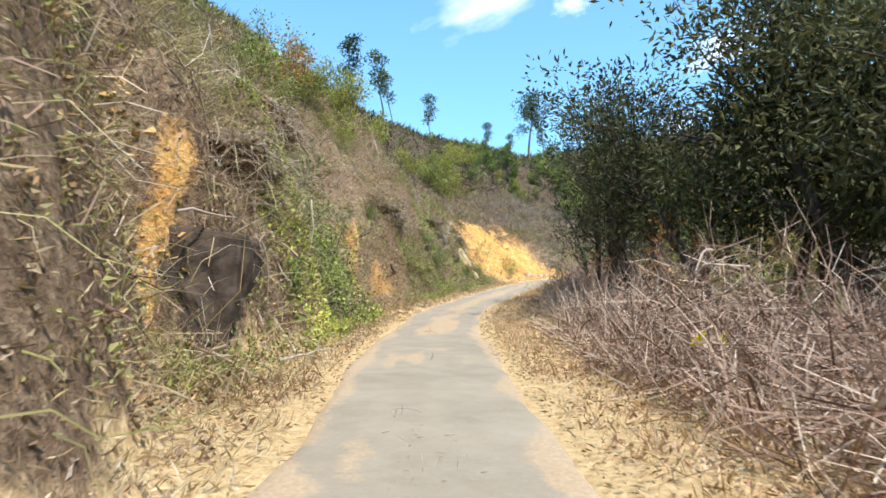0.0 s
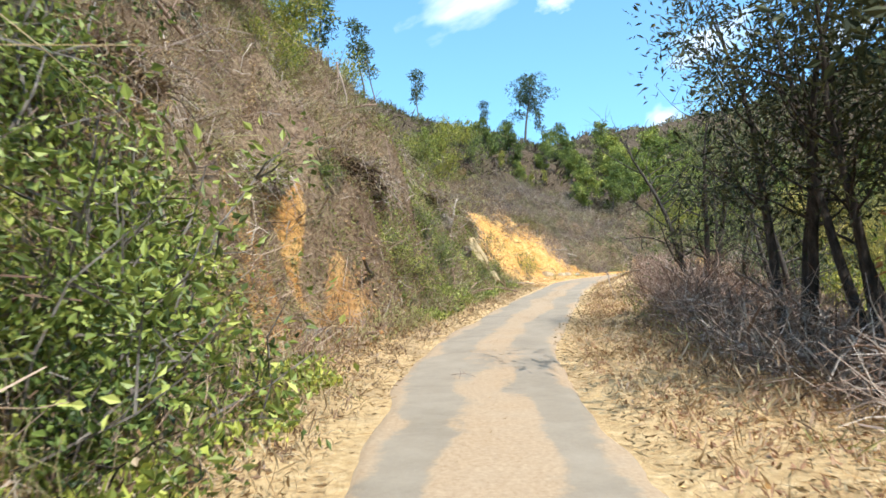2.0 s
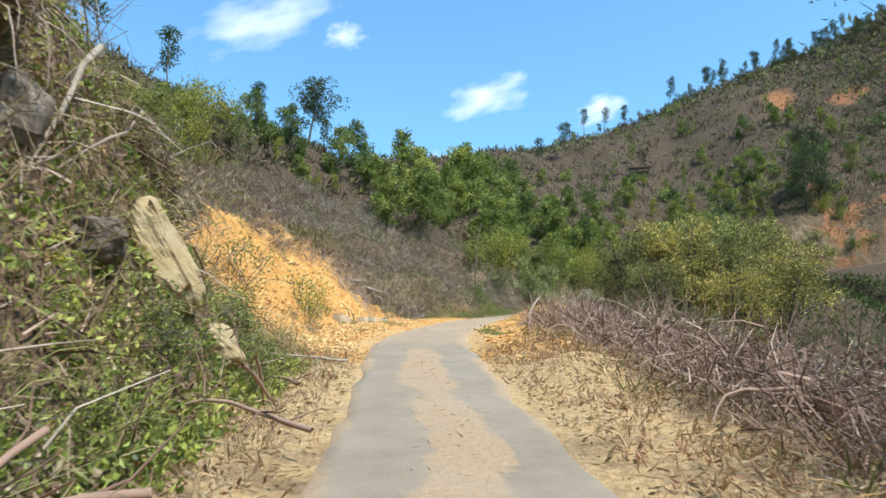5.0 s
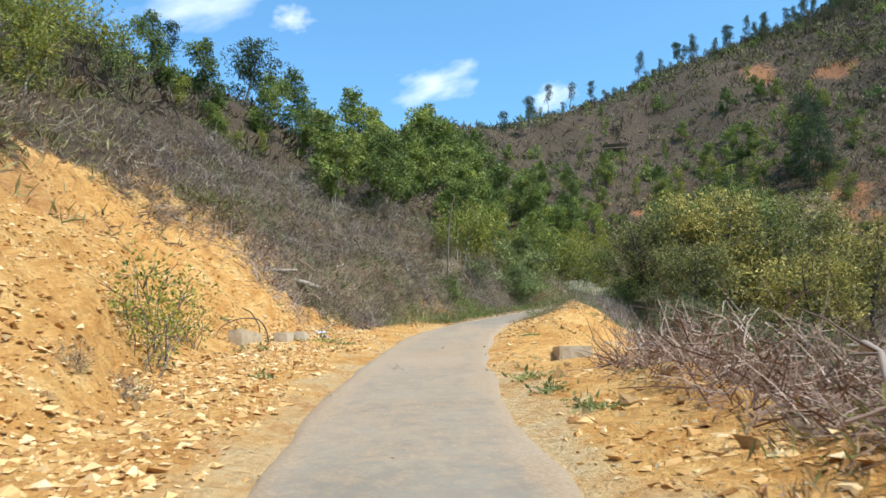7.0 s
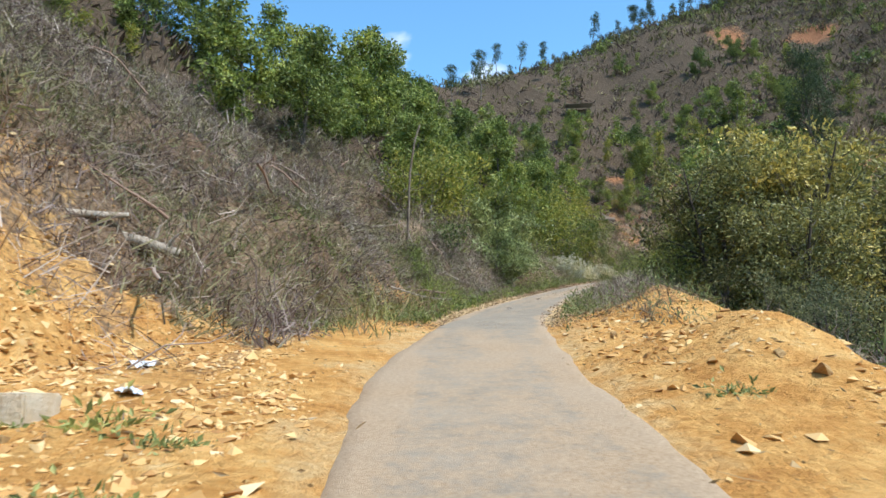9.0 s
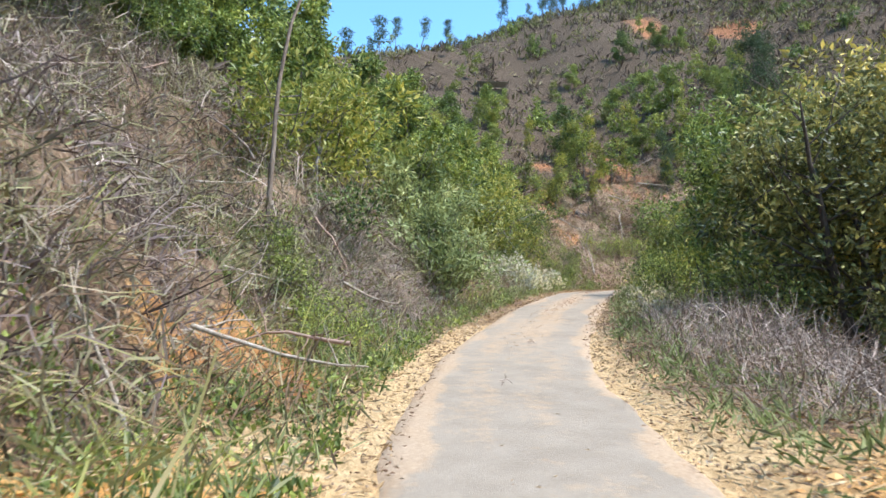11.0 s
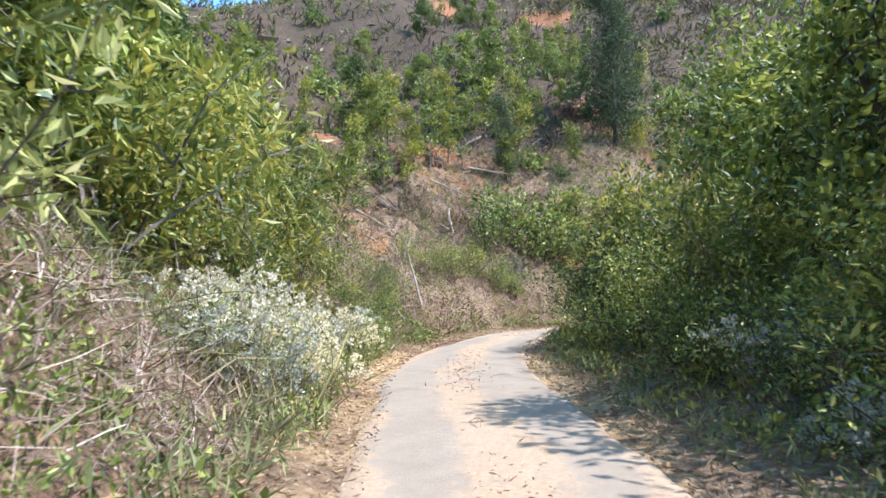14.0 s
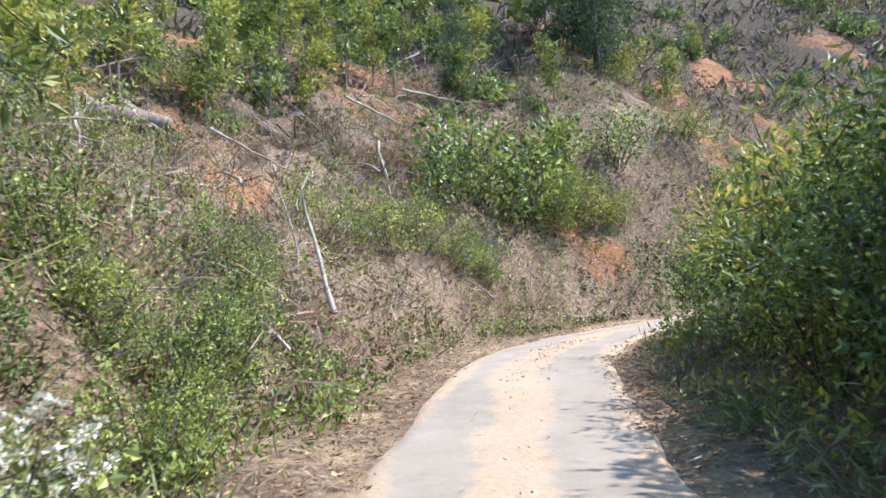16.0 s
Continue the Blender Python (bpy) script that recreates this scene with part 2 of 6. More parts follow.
HILL_TANGLE = tangle_material("hillside_tangle", [(0.15, (0.05, 0.034, 0.026)), (0.4, (0.11, 0.078, 0.06)), (0.65, (0.175, 0.13, 0.1)), (0.95, (0.27, 0.21, 0.155))], [(0.15, (0.045, 0.048, 0.014)), (0.45, (0.095, 0.1, 0.027)), (0.7, (0.155, 0.152, 0.045)), (0.95, (0.25, 0.23, 0.08))], 0.45)
VALLEY_TANGLE = tangle_material("valley_tangle", [(0.15, (0.06, 0.05, 0.03)), (0.5, (0.15, 0.125, 0.075)), (0.95, (0.28, 0.235, 0.15))], [(0.15, (0.035, 0.055, 0.016)), (0.45, (0.075, 0.105, 0.03)), (0.7, (0.12, 0.155, 0.045)), (0.95, (0.21, 0.23, 0.08))], 1.1, 0.25)
GREEN_TANGLE = tangle_material("roadside_herbs", [(0.15, (0.12, 0.085, 0.055)), (0.5, (0.28, 0.21, 0.14)), (0.95, (0.49, 0.41, 0.29))], [(0.15, (0.08, 0.105, 0.037)), (0.45, (0.17, 0.205, 0.067)), (0.7, (0.28, 0.305, 0.116)), (0.95, (0.44, 0.43, 0.244))], 1.0, 0.38)
THICKET = tangle_material("grey_thicket_twigs", [(0.15, (0.083, 0.055, 0.040)), (0.4, (0.171, 0.121, 0.101)), (0.65, (0.275, 0.206, 0.176)), (0.95, (0.429, 0.347, 0.297))], [(0.15, (0.083, 0.077, 0.031)), (0.5, (0.198, 0.176, 0.077)), (0.95, (0.374, 0.330, 0.176))], 0.75, 0.12)
RUST_LEAF = leaf_material("rust_dead_leaves", [(0.1, (0.20, 0.085, 0.03)), (0.5, (0.40, 0.19, 0.07)), (0.95, (0.58, 0.34, 0.14))], 0.3, 0.7, 0.1)
FALLEN = leaf_material("fallen_leaves", [(0.1, (0.239, 0.122, 0.068)), (0.4, (0.395, 0.230, 0.135)), (0.7, (0.514, 0.342, 0.225)), (0.95, (0.624, 0.477, 0.342))], 0.1, 0.8, 0.1)
ROCK_OCHRE = rock_material("ochre_stone", [(0.3, (0.32, 0.18, 0.07)), (0.5, (0.47, 0.285, 0.115)), (0.7, (0.60, 0.42, 0.20))])
ROCK_PALE = rock_material("pale_yellow_rock", [(0.3, (0.27, 0.175, 0.08)), (0.5, (0.41, 0.30, 0.155)), (0.7, (0.53, 0.42, 0.26))])
ROCK_GREY = rock_material("grey_brown_rock", [(0.3, (0.09, 0.066, 0.045)), (0.5, (0.20, 0.155, 0.115)), (0.7, (0.36, 0.30, 0.235))])
ROCK_DARK = rock_material("near_black_earth", [(0.3, (0.018, 0.012, 0.009)), (0.5, (0.045, 0.031, 0.022)), (0.7, (0.10, 0.068, 0.047))])
ROCK_DUFF = rock_material("matted_turf", [(0.3, (0.05, 0.034, 0.022)), (0.5, (0.13, 0.09, 0.056)), (0.7, (0.25, 0.18, 0.11))], 9.0)
RED_EARTH = rock_material("red_brown_earth", [(0.3, (0.10, 0.05, 0.028)), (0.5, (0.20, 0.105, 0.058)), (0.7, (0.32, 0.19, 0.11))])
CONCRETE = rock_material("cast_concrete", [(0.3, (0.40, 0.28, 0.15)), (0.5, (0.55, 0.43, 0.28)), (0.7, (0.64, 0.55, 0.41))], 5.0)
METAL_ROOF = rock_material("corrugated_sheet", [(0.3, (0.30, 0.32, 0.33)), (0.6, (0.5, 0.52, 0.53)), (0.8, (0.62, 0.63, 0.63))], 3.0)
PLANK = rock_material("weathered_planks", [(0.3, (0.10, 0.075, 0.055)), (0.6, (0.2, 0.155, 0.12)), (0.8, (0.3, 0.25, 0.2))], 6.0)
PLASTIC = rock_material("white_plastic", [(0.3, (0.6, 0.62, 0.64)), (0.7, (0.8, 0.81, 0.82))], 9.0)


# ---- the road's line and the lie of the land ----
def vnoise(x, y, seed=0):
    """Smooth value noise, -1 to 1, over arrays."""
    xi, yi = np.floor(x).astype(np.int64), np.floor(y).astype(np.int64)
    fx, fy = x - xi, y - yi
    fx, fy = fx * fx * (3 - 2 * fx), fy * fy * (3 - 2 * fy)

    def h(a, b):
        k = (a * 374761393 + b * 668265263 + seed * 974634541) & 0x7FFFFFFF
        k = ((k ^ (k >> 13)) * 1274126177) & 0x7FFFFFFF
        return ((k ^ (k >> 16)) & 0xFFFF) / 32767.5 - 1
    return (h(xi, yi) * (1 - fx) + h(xi + 1, yi) * fx) * (1 - fy) + (h(xi, yi + 1) * (1 - fx) + h(xi + 1, yi + 1) * fx) * fy


def fbm(x, y, seed=0, octaves=4):
    out, amp = 0, 0.5
    for k in range(octaves):
        out = out + amp * vnoise(x, y, seed + k)
        x, y, amp = x * 2.03 + 7.1, y * 2.03 + 3.7, amp * 0.5
    return out


def smooth(a, b, x):
    u = np.clip((x - a) / (b - a), 0, 1)
    return u * u * (3 - 2 * u)


# plan points of the road's middle: x, y, height
LINE = [(0.2, -300, -36), (0.2, -60, -7.3), (0.1, -20, -2.45), (0.0, 0, 0.0), (-0.1, 7, 0.82), (-0.28, 15, 1.76), (-0.05, 22, 2.58), (0.62, 28.4, 3.45), (1.92, 33.6, 4.25), (4.4, 43.3, 5.7),
        (8.0, 55.2, 7.4), (12.8, 66, 8.86), (16.9, 72.9, 9.9), (22.7, 80.3, 11.05), (28.8, 85.8, 12.2), (35.2, 90.6, 13.3),
        (41.5, 95.2, 14.2), (47.5, 98.3, 14.85), (53.5, 100.0, 15.5), (59, 99.6, 16.0), (64, 97.4, 16.55), (69, 93.6, 17.2), (75, 87.6, 18), (83, 79, 19.2), (92, 70, 20.5), (140, 22, 27), (300, -138, 44)]


def centreline():
    """Catmull-Rom through the plan points, resampled at 0.5 m, with s = 0 at the origin."""
    p = np.array(LINE, float)
    out = []
    for i in range(1, len(p) - 2):
        a, b, c, d = p[i - 1], p[i], p[i + 1], p[i + 2]
        k0, k1, k2 = (np.linalg.norm(v) ** 0.5 for v in (b - a, c - b, d - c))
        t0, t1, t2, t3 = 0, k0, k0 + k1, k0 + k1 + k2
        t = np.linspace(t1, t2, 60, endpoint=False)[:, None]
        a1, a2, a3 = (t1 - t) / t1 * a + t / t1 * b, (t2 - t) / k1 * b + (t - t1) / k1 * c, (t3 - t) / k2 * c + (t - t2) / k2 * d
        b1, b2 = (t2 - t) / t2 * a1 + t / t2 * a2, (t3 - t) / (t3 - t1) * a2 + (t - t1) / (t3 - t1) * a3
        out.append((t2 - t) / k1 * b1 + (t - t1) / k1 * b2)
    out.append(p[-2][None])
    q = np.vstack(out)
    s = np.concatenate([[0], np.cumsum(np.hypot(*np.diff(q[:, :2], axis=0).T))])
    s -= np.interp(0, q[:2000, 1], s[:2000])
    ss = np.arange(-58, 200, 0.5)
    return ss, np.stack([np.interp(ss, s, q[:, i]) for i in range(3)], 1)


S_LINE, C_LINE = centreline()
T_LINE = np.gradient(C_LINE[:, :2], axis=0)
T_LINE /= np.hypot(*T_LINE.T)[:, None]


def at_sd(s, d):
    """Plan place of the point d metres to the left of the road's middle at s."""
    s, d = np.asarray(s, float), np.asarray(d, float)
    x, y = np.interp(s, S_LINE, C_LINE[:, 0]), np.interp(s, S_LINE, C_LINE[:, 1])
    tx, ty = np.interp(s, S_LINE, T_LINE[:, 0]), np.interp(s, S_LINE, T_LINE[:, 1])
    return x - ty * d, y + tx * d


def road_sd(x, y):
    """s and d (left positive) of plan points."""
    x, y = np.ravel(x), np.ravel(y)
    s, d = np.empty(len(x)), np.empty(len(x))
    for a in range(0, len(x), 20000):
        px, py = x[a:a + 20000], y[a:a + 20000]
        k = np.argmin((px[:, None] - C_LINE[None, :, 0]) ** 2 + (py[:, None] - C_LINE[None, :, 1]) ** 2, 1)
        dx, dy = px - C_LINE[k, 0], py - C_LINE[k, 1]
        s[a:a + 20000] = S_LINE[k] + np.clip(dx * T_LINE[k, 0] + dy * T_LINE[k, 1], -0.25, 0.25)
        side = T_LINE[k, 0] * dy - T_LINE[k, 1] * dx
        d[a:a + 20000] = np.where(side >= 0, 1, -1) * np.hypot(dx, dy)
        near = np.abs(side) < 30
        d[a:a + 20000][near & (np.abs(np.hypot(dx, dy) - np.abs(side)) < 1)] = side[near & (np.abs(np.hypot(dx, dy) - np.abs(side)) < 1)]
    return s, d


def road_z(s):
    return np.interp(s, S_LINE, C_LINE[:, 2])


# the cut bank on the uphill side: s, foot, bank width, bank height, slope above, ceiling of the rise
BANK = np.array([(-60, 2.6, 2.4, 5.0, 1.12, 66), (0, 2.5, 2.2, 5.0, 1.12, 66), (8, 2.3, 1.6, 4.6, 1.12, 66), (15, 2.45, 1.5, 4.8, 1.12, 66), (18, 2.9, 1.6, 4.6, 1.12, 66), (22, 3.1, 1.8, 4.4, 1.12, 66), (26, 3.5, 2.2, 4.4, 1.12, 66),
                 (33, 3.4, 2.2, 4.6, 1.12, 66), (39, 2.7, 2.2, 4.6, 1.12, 66), (43.5, 2.05, 2.3, 4.6, 1.05, 64), (49, 3.0, 4.0, 4.2, 0.98, 60), (60, 3.9, 5.5, 4.0, 0.98, 64), (66, 4.7, 5.2, 3.9, 0.96, 63), (74, 4.5, 3.6, 3.0, 0.92, 60), (80, 3.6, 3.0, 2.6, 0.86, 56), (90, 2.6, 3.0, 2.8, 0.76, 48),
                 (110, 2.6, 3.5, 3.0, 0.66, 41), (120, 2.6, 4.5, 3.8, 0.66, 42), (127, 2.6, 4.2, 6.4, 0.7, 48), (136, 2.8, 5.0, 7.4, 0.85, 84), (146, 3.0, 4.5, 6.0, 1.0, 125), (158, 3.0, 3.5, 3.4, 1.1, 150), (200, 3.0, 3.5, 3.4, 1.1, 150)], float)


def mounds(s, d):
    """Heaps of dug soil on the downhill verge."""
    z = 0
    for s0, d0, ls, ld, h in ((71.8, -3.9, 2.0, 1.3, 0.95), (78.3, -4.1, 2.4, 1.6, 0.9), (58.5, -3.8, 3.0, 1.3, 0.5), (65.6, -3.5, 2.4, 1.2, -0.38), (52.5, -3.6, 2.5, 1.2, 0.5), (47, -2.6, 2.0, 0.8, 0.25), (36.5, 4.2, 2.6, 1.2, 0.55)):
        z = z + h * np.exp(-((s - s0) / ls) ** 2 - ((d - d0) / ld) ** 2)
    return z


def land(x, y):
    """Height of the ground, with the shares of bare soil, red soil and dust."""
    shape = np.shape(x)
    x, y = np.ravel(np.asarray(x, float)), np.ravel(np.asarray(y, float))
    s, d = road_sd(x, y)
    foot, wide, high, slope, top = (np.interp(s, BANK[:, 0], BANK[:, i]) for i in range(1, 6))
    foot = foot + 1.5 * np.exp(-((s - 9.1) / 1.15) ** 4)
    foot = foot + 0.5 * vnoise(s / 4.0, s * 0, 3) - 0.7 * fbm(s / 1.6, d / 1.3, 33) * smooth(3.0, 4.5, d) * smooth(12, 8, d)
    zr = road_z(s)
    plane = np.maximum(0.117 * y + 0.06 * x, -45)
    rough = fbm(x / 2.2, y / 2.2, 11) * 0.9
    lumps = fbm(x / 9.0, y / 9.0, 21, 3)
    # uphill side
    u = np.clip((d - foot) / wide, 0, 1)
    bank = high * (1 - (1 - u) ** 1.35) * (1 + 0.22 * vnoise(s / 5.0, d * 0, 31))
    e = np.maximum(d - foot - wide, 0)
    e = e - 2.5 * smooth(128, 148, s) * smooth(4, 34, e)
    beyond = smooth(112, 126, s)
    rise = top * (1 - np.exp(-slope * e / top))
    rise = rise + np.clip(e / 12, 0, 1) * lumps * 2.6 * np.clip(1.4 - e / 160, 0.4, 1)
    rise = rise + 5.0 * beyond * smooth(26, 62, e) * (1 - 0.75 * smooth(137, 150, s))
    left = zr + 0.08 * np.clip(d - 1.3, 0, None) * (d < foot) + np.where(d >= foot, 0.08 * (foot - 1.3), 0) + bank + rise
    lumpy = fbm(s / 2.4, d / 1.6, 51, 3)
    left = left + (1.1 * lumpy - 1.6 * np.maximum(lumpy - 0.18, 0)) * smooth(foot + 0.3, foot + 1.6, d) * smooth(22, 10, d) * (1 - 0.6 * smooth(50, 54, s) * smooth(74, 70, s))
    left = left + rough * smooth(foot - 0.8, foot + 1.5, d) * 0.55 + rough * 0.06 * smooth(1.4, 2.4, d)
    notch = fbm(s / 1.25, d / 0.95, 57, 3)
    left = left + (1.25 * notch - 1.2 * np.maximum(-notch - 0.2, 0)) * smooth(foot + 0.2, foot + 1.2, d) * smooth(14, 9, d) * (1 - 0.65 * smooth(49, 53, s) * smooth(76, 72, s)) * smooth(96, 84, s)
    # downhill side
    r = -d
    fall = np.minimum(np.maximum(r - 3.6, 0) * 0.34, 5.5 + 0 * r)
    inner = smooth(96, 108, s) * (1 - smooth(150, 170, s)) * smooth(32, 15, r)
    bushy = 1.3 * smooth(2.0, 4.5, r) * inner
    fall = fall * (1 - 0.75 * inner)
    base = zr + (plane - zr) * smooth(8, 34, r)
    right = base + 0.06 * np.clip(r - 1.3, 0, 1) - fall + bushy + rough * smooth(1.5, 3.2, r) * 0.4 + lumps * 2.0 * smooth(8, 25, r)
    z = np.where(d >= 0, left, right) + mounds(s, d) * (1 + 0.5 * rough)
    z = np.where(np.abs(d) < 1.5, np.minimum(z, zr - 0.03), z)
    far = smooth(150, 420, np.hypot(x - 40, y - 60))
    z = z * (1 - far) + far * (np.clip(plane, -30, 30) + 25 * fbm(x / 300, y / 300, 5, 3))
    # hollows under the vines
    for s0, d0, ls, ld, deep in ((12.9, 3.6, 1.1, 0.7, 1.3), (33.2, 4.7, 1.1, 0.7, 1.4), (16.4, 3.9, 0.9, 0.6, 1.0), (44.6, 4.4, 0.9, 0.9, 1.3), (28.6, 5.4, 1.2, 0.8, 1.2), (22.6, 4.9, 0.9, 0.8, 1.0), (87, 4.9, 1.3, 0.9, 1.0), (37.5, 6.0, 1.2, 0.8, 1.0)):
        z = z - deep * np.exp(-((s - s0) / ls) ** 2 - ((d - d0) / ld) ** 2)
    # bare soil
    wob = fbm(x / 3.0, y / 3.0, 41)
    soil = np.zeros_like(s)
    red = np.zeros_like(s)

    sw, dw = s + 1.1 * fbm(x / 1.1, y / 1.1, 43), d + 0.9 * fbm(x / 0.9, y / 0.9, 44)

    def patch(s0, d0, ls, ld, k=1.0, r_=0.0):
        g = k * np.exp(-((sw - s0) / ls) ** 4 - ((dw - d0) / ld) ** 4)
        np.maximum(soil, g, out=soil)
        np.maximum(red, g * r_, out=red)
    gully = 1.5 * np.exp(-((sw - 9.25 + 0.8 * (dw - 4.1)) / 0.85) ** 2 - ((dw - 4.1) / 0.85) ** 4)
    gully = gully * np.clip(0.85 + 1.5 * fbm(s / 0.5, z / 0.6, 61, 3), 0, 1.4)
    np.maximum(soil, gully, out=soil)
    np.maximum(red, gully * np.clip(0.2 + 1.2 * fbm(s / 0.8, z / 0.8, 62, 3), 0, 0.7), out=red)
    patch(29.4, 4.7, 0.4, 0.42, 1.05, 0.3)
    patch(27.8, 3.1, 3.4, 0.9, 0.75, 0.8)
    patch(24.6, 3.4, 0.7, 0.4, 0.6, 0.4)
    patch(20.0, 2.6, 5.0, 0.9, 0.4, 0.6)
    patch(60.0, 7.0, 13.6, 5.2, 1.1, 0.05)
    patch(57.5, 10.8, 9.0, 2.2, 1.0, 0.9)
    patch(53.0, 7.5, 2.0, 3.0, 0.8, 0.3)
    patch(67.5, -4.2, 12.0, 2.7, 1.0, 0.0)
    patch(58.5, -2.5, 5.0, 1.2, 1.0, 0.0)
    patch(24.0, -4.0, 3.0, 2.0, 0.5, 0.5)
    patch(73.5, 4.3, 4.0, 0.8, 0.8, 0.2)
    patch(9.0, -3.0, 4.0, 1.4, 0.5)
    patch(84.6, 3.0, 2.2, 0.9, 0.85, 0.8)
    patch(120.8, 6.0, 0.8, 0.9, 0.85, 0.8)
    patch(128.0, 10.0, 3.0, 4.0, 0.44, 0.8)
    patch(138.0, 7.5, 1.6, 1.8, 0.8, 0.9)
    patch(122.0, 9.0, 3.0, 3.0, 0.45, 0.9)
    np.maximum(soil, 0.56 * smooth(0.0, 0.3, wob) * smooth(116, 124, s) * (d > 3) * smooth(26, 16, d), out=soil)
    np.maximum(red, 0.95 * smooth(112, 125, s) * (d > 2), out=red)
    for s0, d0, ls, ld in ((137.8, 55, 1.5, 4.0), (143.2, 48, 2.1, 4.5), (131, 62, 0.8, 2.0)):
        g = 1.25 * np.exp(-((s - s0) / ls) ** 2 - ((d - d0) / ld) ** 2) * np.clip(0.85 + 1.3 * fbm(x / 3.0, y / 3.0, 63, 3), 0, 1.3)
        np.maximum(soil, g, out=soil)
        np.maximum(red, g, out=red)
    soil = np.maximum(soil, np.where(d > 0, smooth(1.1, 0.4, z - zr) + smooth(46, 50, s) * smooth(84, 80, s), 1).clip(0, 1) * (0.36 - 0.2 * smooth(79, 86, s) + 0.45 * smooth(46, 52, s) * smooth(84, 78, s)) * smooth(4.2, 2.6, np.abs(d)))
    dust = smooth(5.0 - 2.4 * smooth(78, 86, s), 2.4 - 0.9 * smooth(78, 86, s), np.abs(d) + 0.8 * fbm(x / 1.4, y / 1.4, 49)) * (0.86 + 0.25 * vnoise(s / 5, d * 0, 8)) * (1 - 0.35 * smooth(82, 92, s))
    dust = dust * (1 - 0.42 * smooth(47, 51, s) * smooth(82, 78, s))
    dust = dust * (1 - 0.97 * smooth(47, 51, s) * smooth(82, 78, s) * smooth(1.5, 2.7, np.abs(d) + 0.9 * fbm(x / 1.1, y / 1.1, 47)))
    dust = dust * np.where(d > 0, smooth(0.9, 0.3, z - zr), 1)
    wild = smooth(6, 13, np.abs(d))
    return tuple(v.reshape(shape) for v in (z, soil, red, dust, wild))


# ---- mesh helpers ----
RNG = np.random.default_rng(7)


def mesh_from(name, verts, faces, mat, soft_shade=False):
    """One mesh from an (n, 3) array and an (m, 3 or 4) array of corners."""
    me = bpy.data.meshes.new(name)
    verts, faces = np.asarray(verts, np.float32), np.asarray(faces, np.int32)
    me.vertices.add(len(verts))
    me.vertices.foreach_set("co", verts.ravel())
    k = faces.shape[1]
    me.loops.add(faces.size)
    me.loops.foreach_set("vertex_index", faces.ravel())
    me.polygons.add(len(faces))
    me.polygons.foreach_set("loop_start", np.arange(0, faces.size, k, dtype=np.int32))
    me.polygons.foreach_set("use_smooth", np.full(len(faces), soft_shade, bool))
    me.materials.append(mat)
    me.update(calc_edges=True)
    return me


def joined(pieces):
    """Several (verts, faces) with the same corner count as one."""
    vs, fs, n = [], [], 0
    for v, f in pieces:
        vs.append(v)
        fs.append(f + n)
        n += len(v)
    return np.vstack(vs), np.vstack(fs)


def part(name, bm, mat, parent=None, label=""):
    """Links a bmesh as one mesh object under a thing or a part."""
    me = bpy.data.meshes.new(name)
    bm.to_mesh(me)
    bm.free()
    me.materials.append(mat)
    ob = new(name, me)
    ob.parent = parent
    return tagged(ob, label)


def mesh_part(name, vf, mat, parent=None, label="", soft_shade=False):
    ob = new(name, mesh_from(name, vf[0], vf[1], mat, soft_shade))
    ob.parent = parent
    return tagged(ob, label)


def unit(v):
    return v / np.maximum(np.linalg.norm(v, axis=-1, keepdims=True), 1e-9)


def rand_dirs(n, up=0.0):
    v = RNG.normal(size=(n, 3))
    v = unit(v)
    v[:, 2] += up
    return unit(v)


def leaves(p, axis, length, width, fold=0.18):
    """Folded pointed leaves: a quad each, from p along axis."""
    n = len(p)
    length, width = np.broadcast_to(length, n)[:, None], np.broadcast_to(width, n)[:, None]
    side = unit(np.cross(axis, unit(RNG.normal(size=(n, 3)))))
    nor = np.cross(side, axis)
    mid = p + axis * length * 0.45
    v = np.stack([p, mid + side * width * 0.5 + nor * width * fold, p + axis * length - nor * length * 0.08, mid - side * width * 0.5 + nor * width * fold], 1)
    return v.reshape(-1, 3), np.arange(4 * n).reshape(n, 4)


def twigs(p, axis, length, radius, segs=3, bend=0.35, droop=0.0, thin=0.3):
    """Tapered, bent three-sided sticks from p along axis."""
    n = len(p)
    length, radius = np.broadcast_to(length, n), np.broadcast_to(radius, n)
    pts = np.empty((n, segs + 1, 3))
    pts[:, 0] = p
    a = axis.copy()
    for k in range(segs):
        a = unit(a + RNG.normal(size=(n, 3)) * bend + np.array([0, 0, -droop]))
        pts[:, k + 1] = pts[:, k] + a * (length / segs)[:, None]
    ref = unit(np.cross(axis, unit(RNG.normal(size=(n, 3)))))
    ref2 = unit(np.cross(axis, ref))
    taper = np.linspace(1, thin, segs + 1)
    ring = []
    for j in range(3):
        w = 2 * math.pi * j / 3
        off = ref * math.cos(w) + ref2 * math.sin(w)
        ring.append(pts + off[:, None, :] * (radius[:, None] * taper[None])[:, :, None])
    v = np.stack(ring, 2)  # n, segs+1, 3, 3
    idx = np.arange(n * (segs + 1) * 3).reshape(n, segs + 1, 3)
    f = []
    for j in range(3):
        f.append(np.stack([idx[:, :-1, j], idx[:, :-1, (j + 1) % 3], idx[:, 1:, (j + 1) % 3], idx[:, 1:, j]], -1).reshape(-1, 4))
    return v.reshape(-1, 3), np.vstack(f), pts


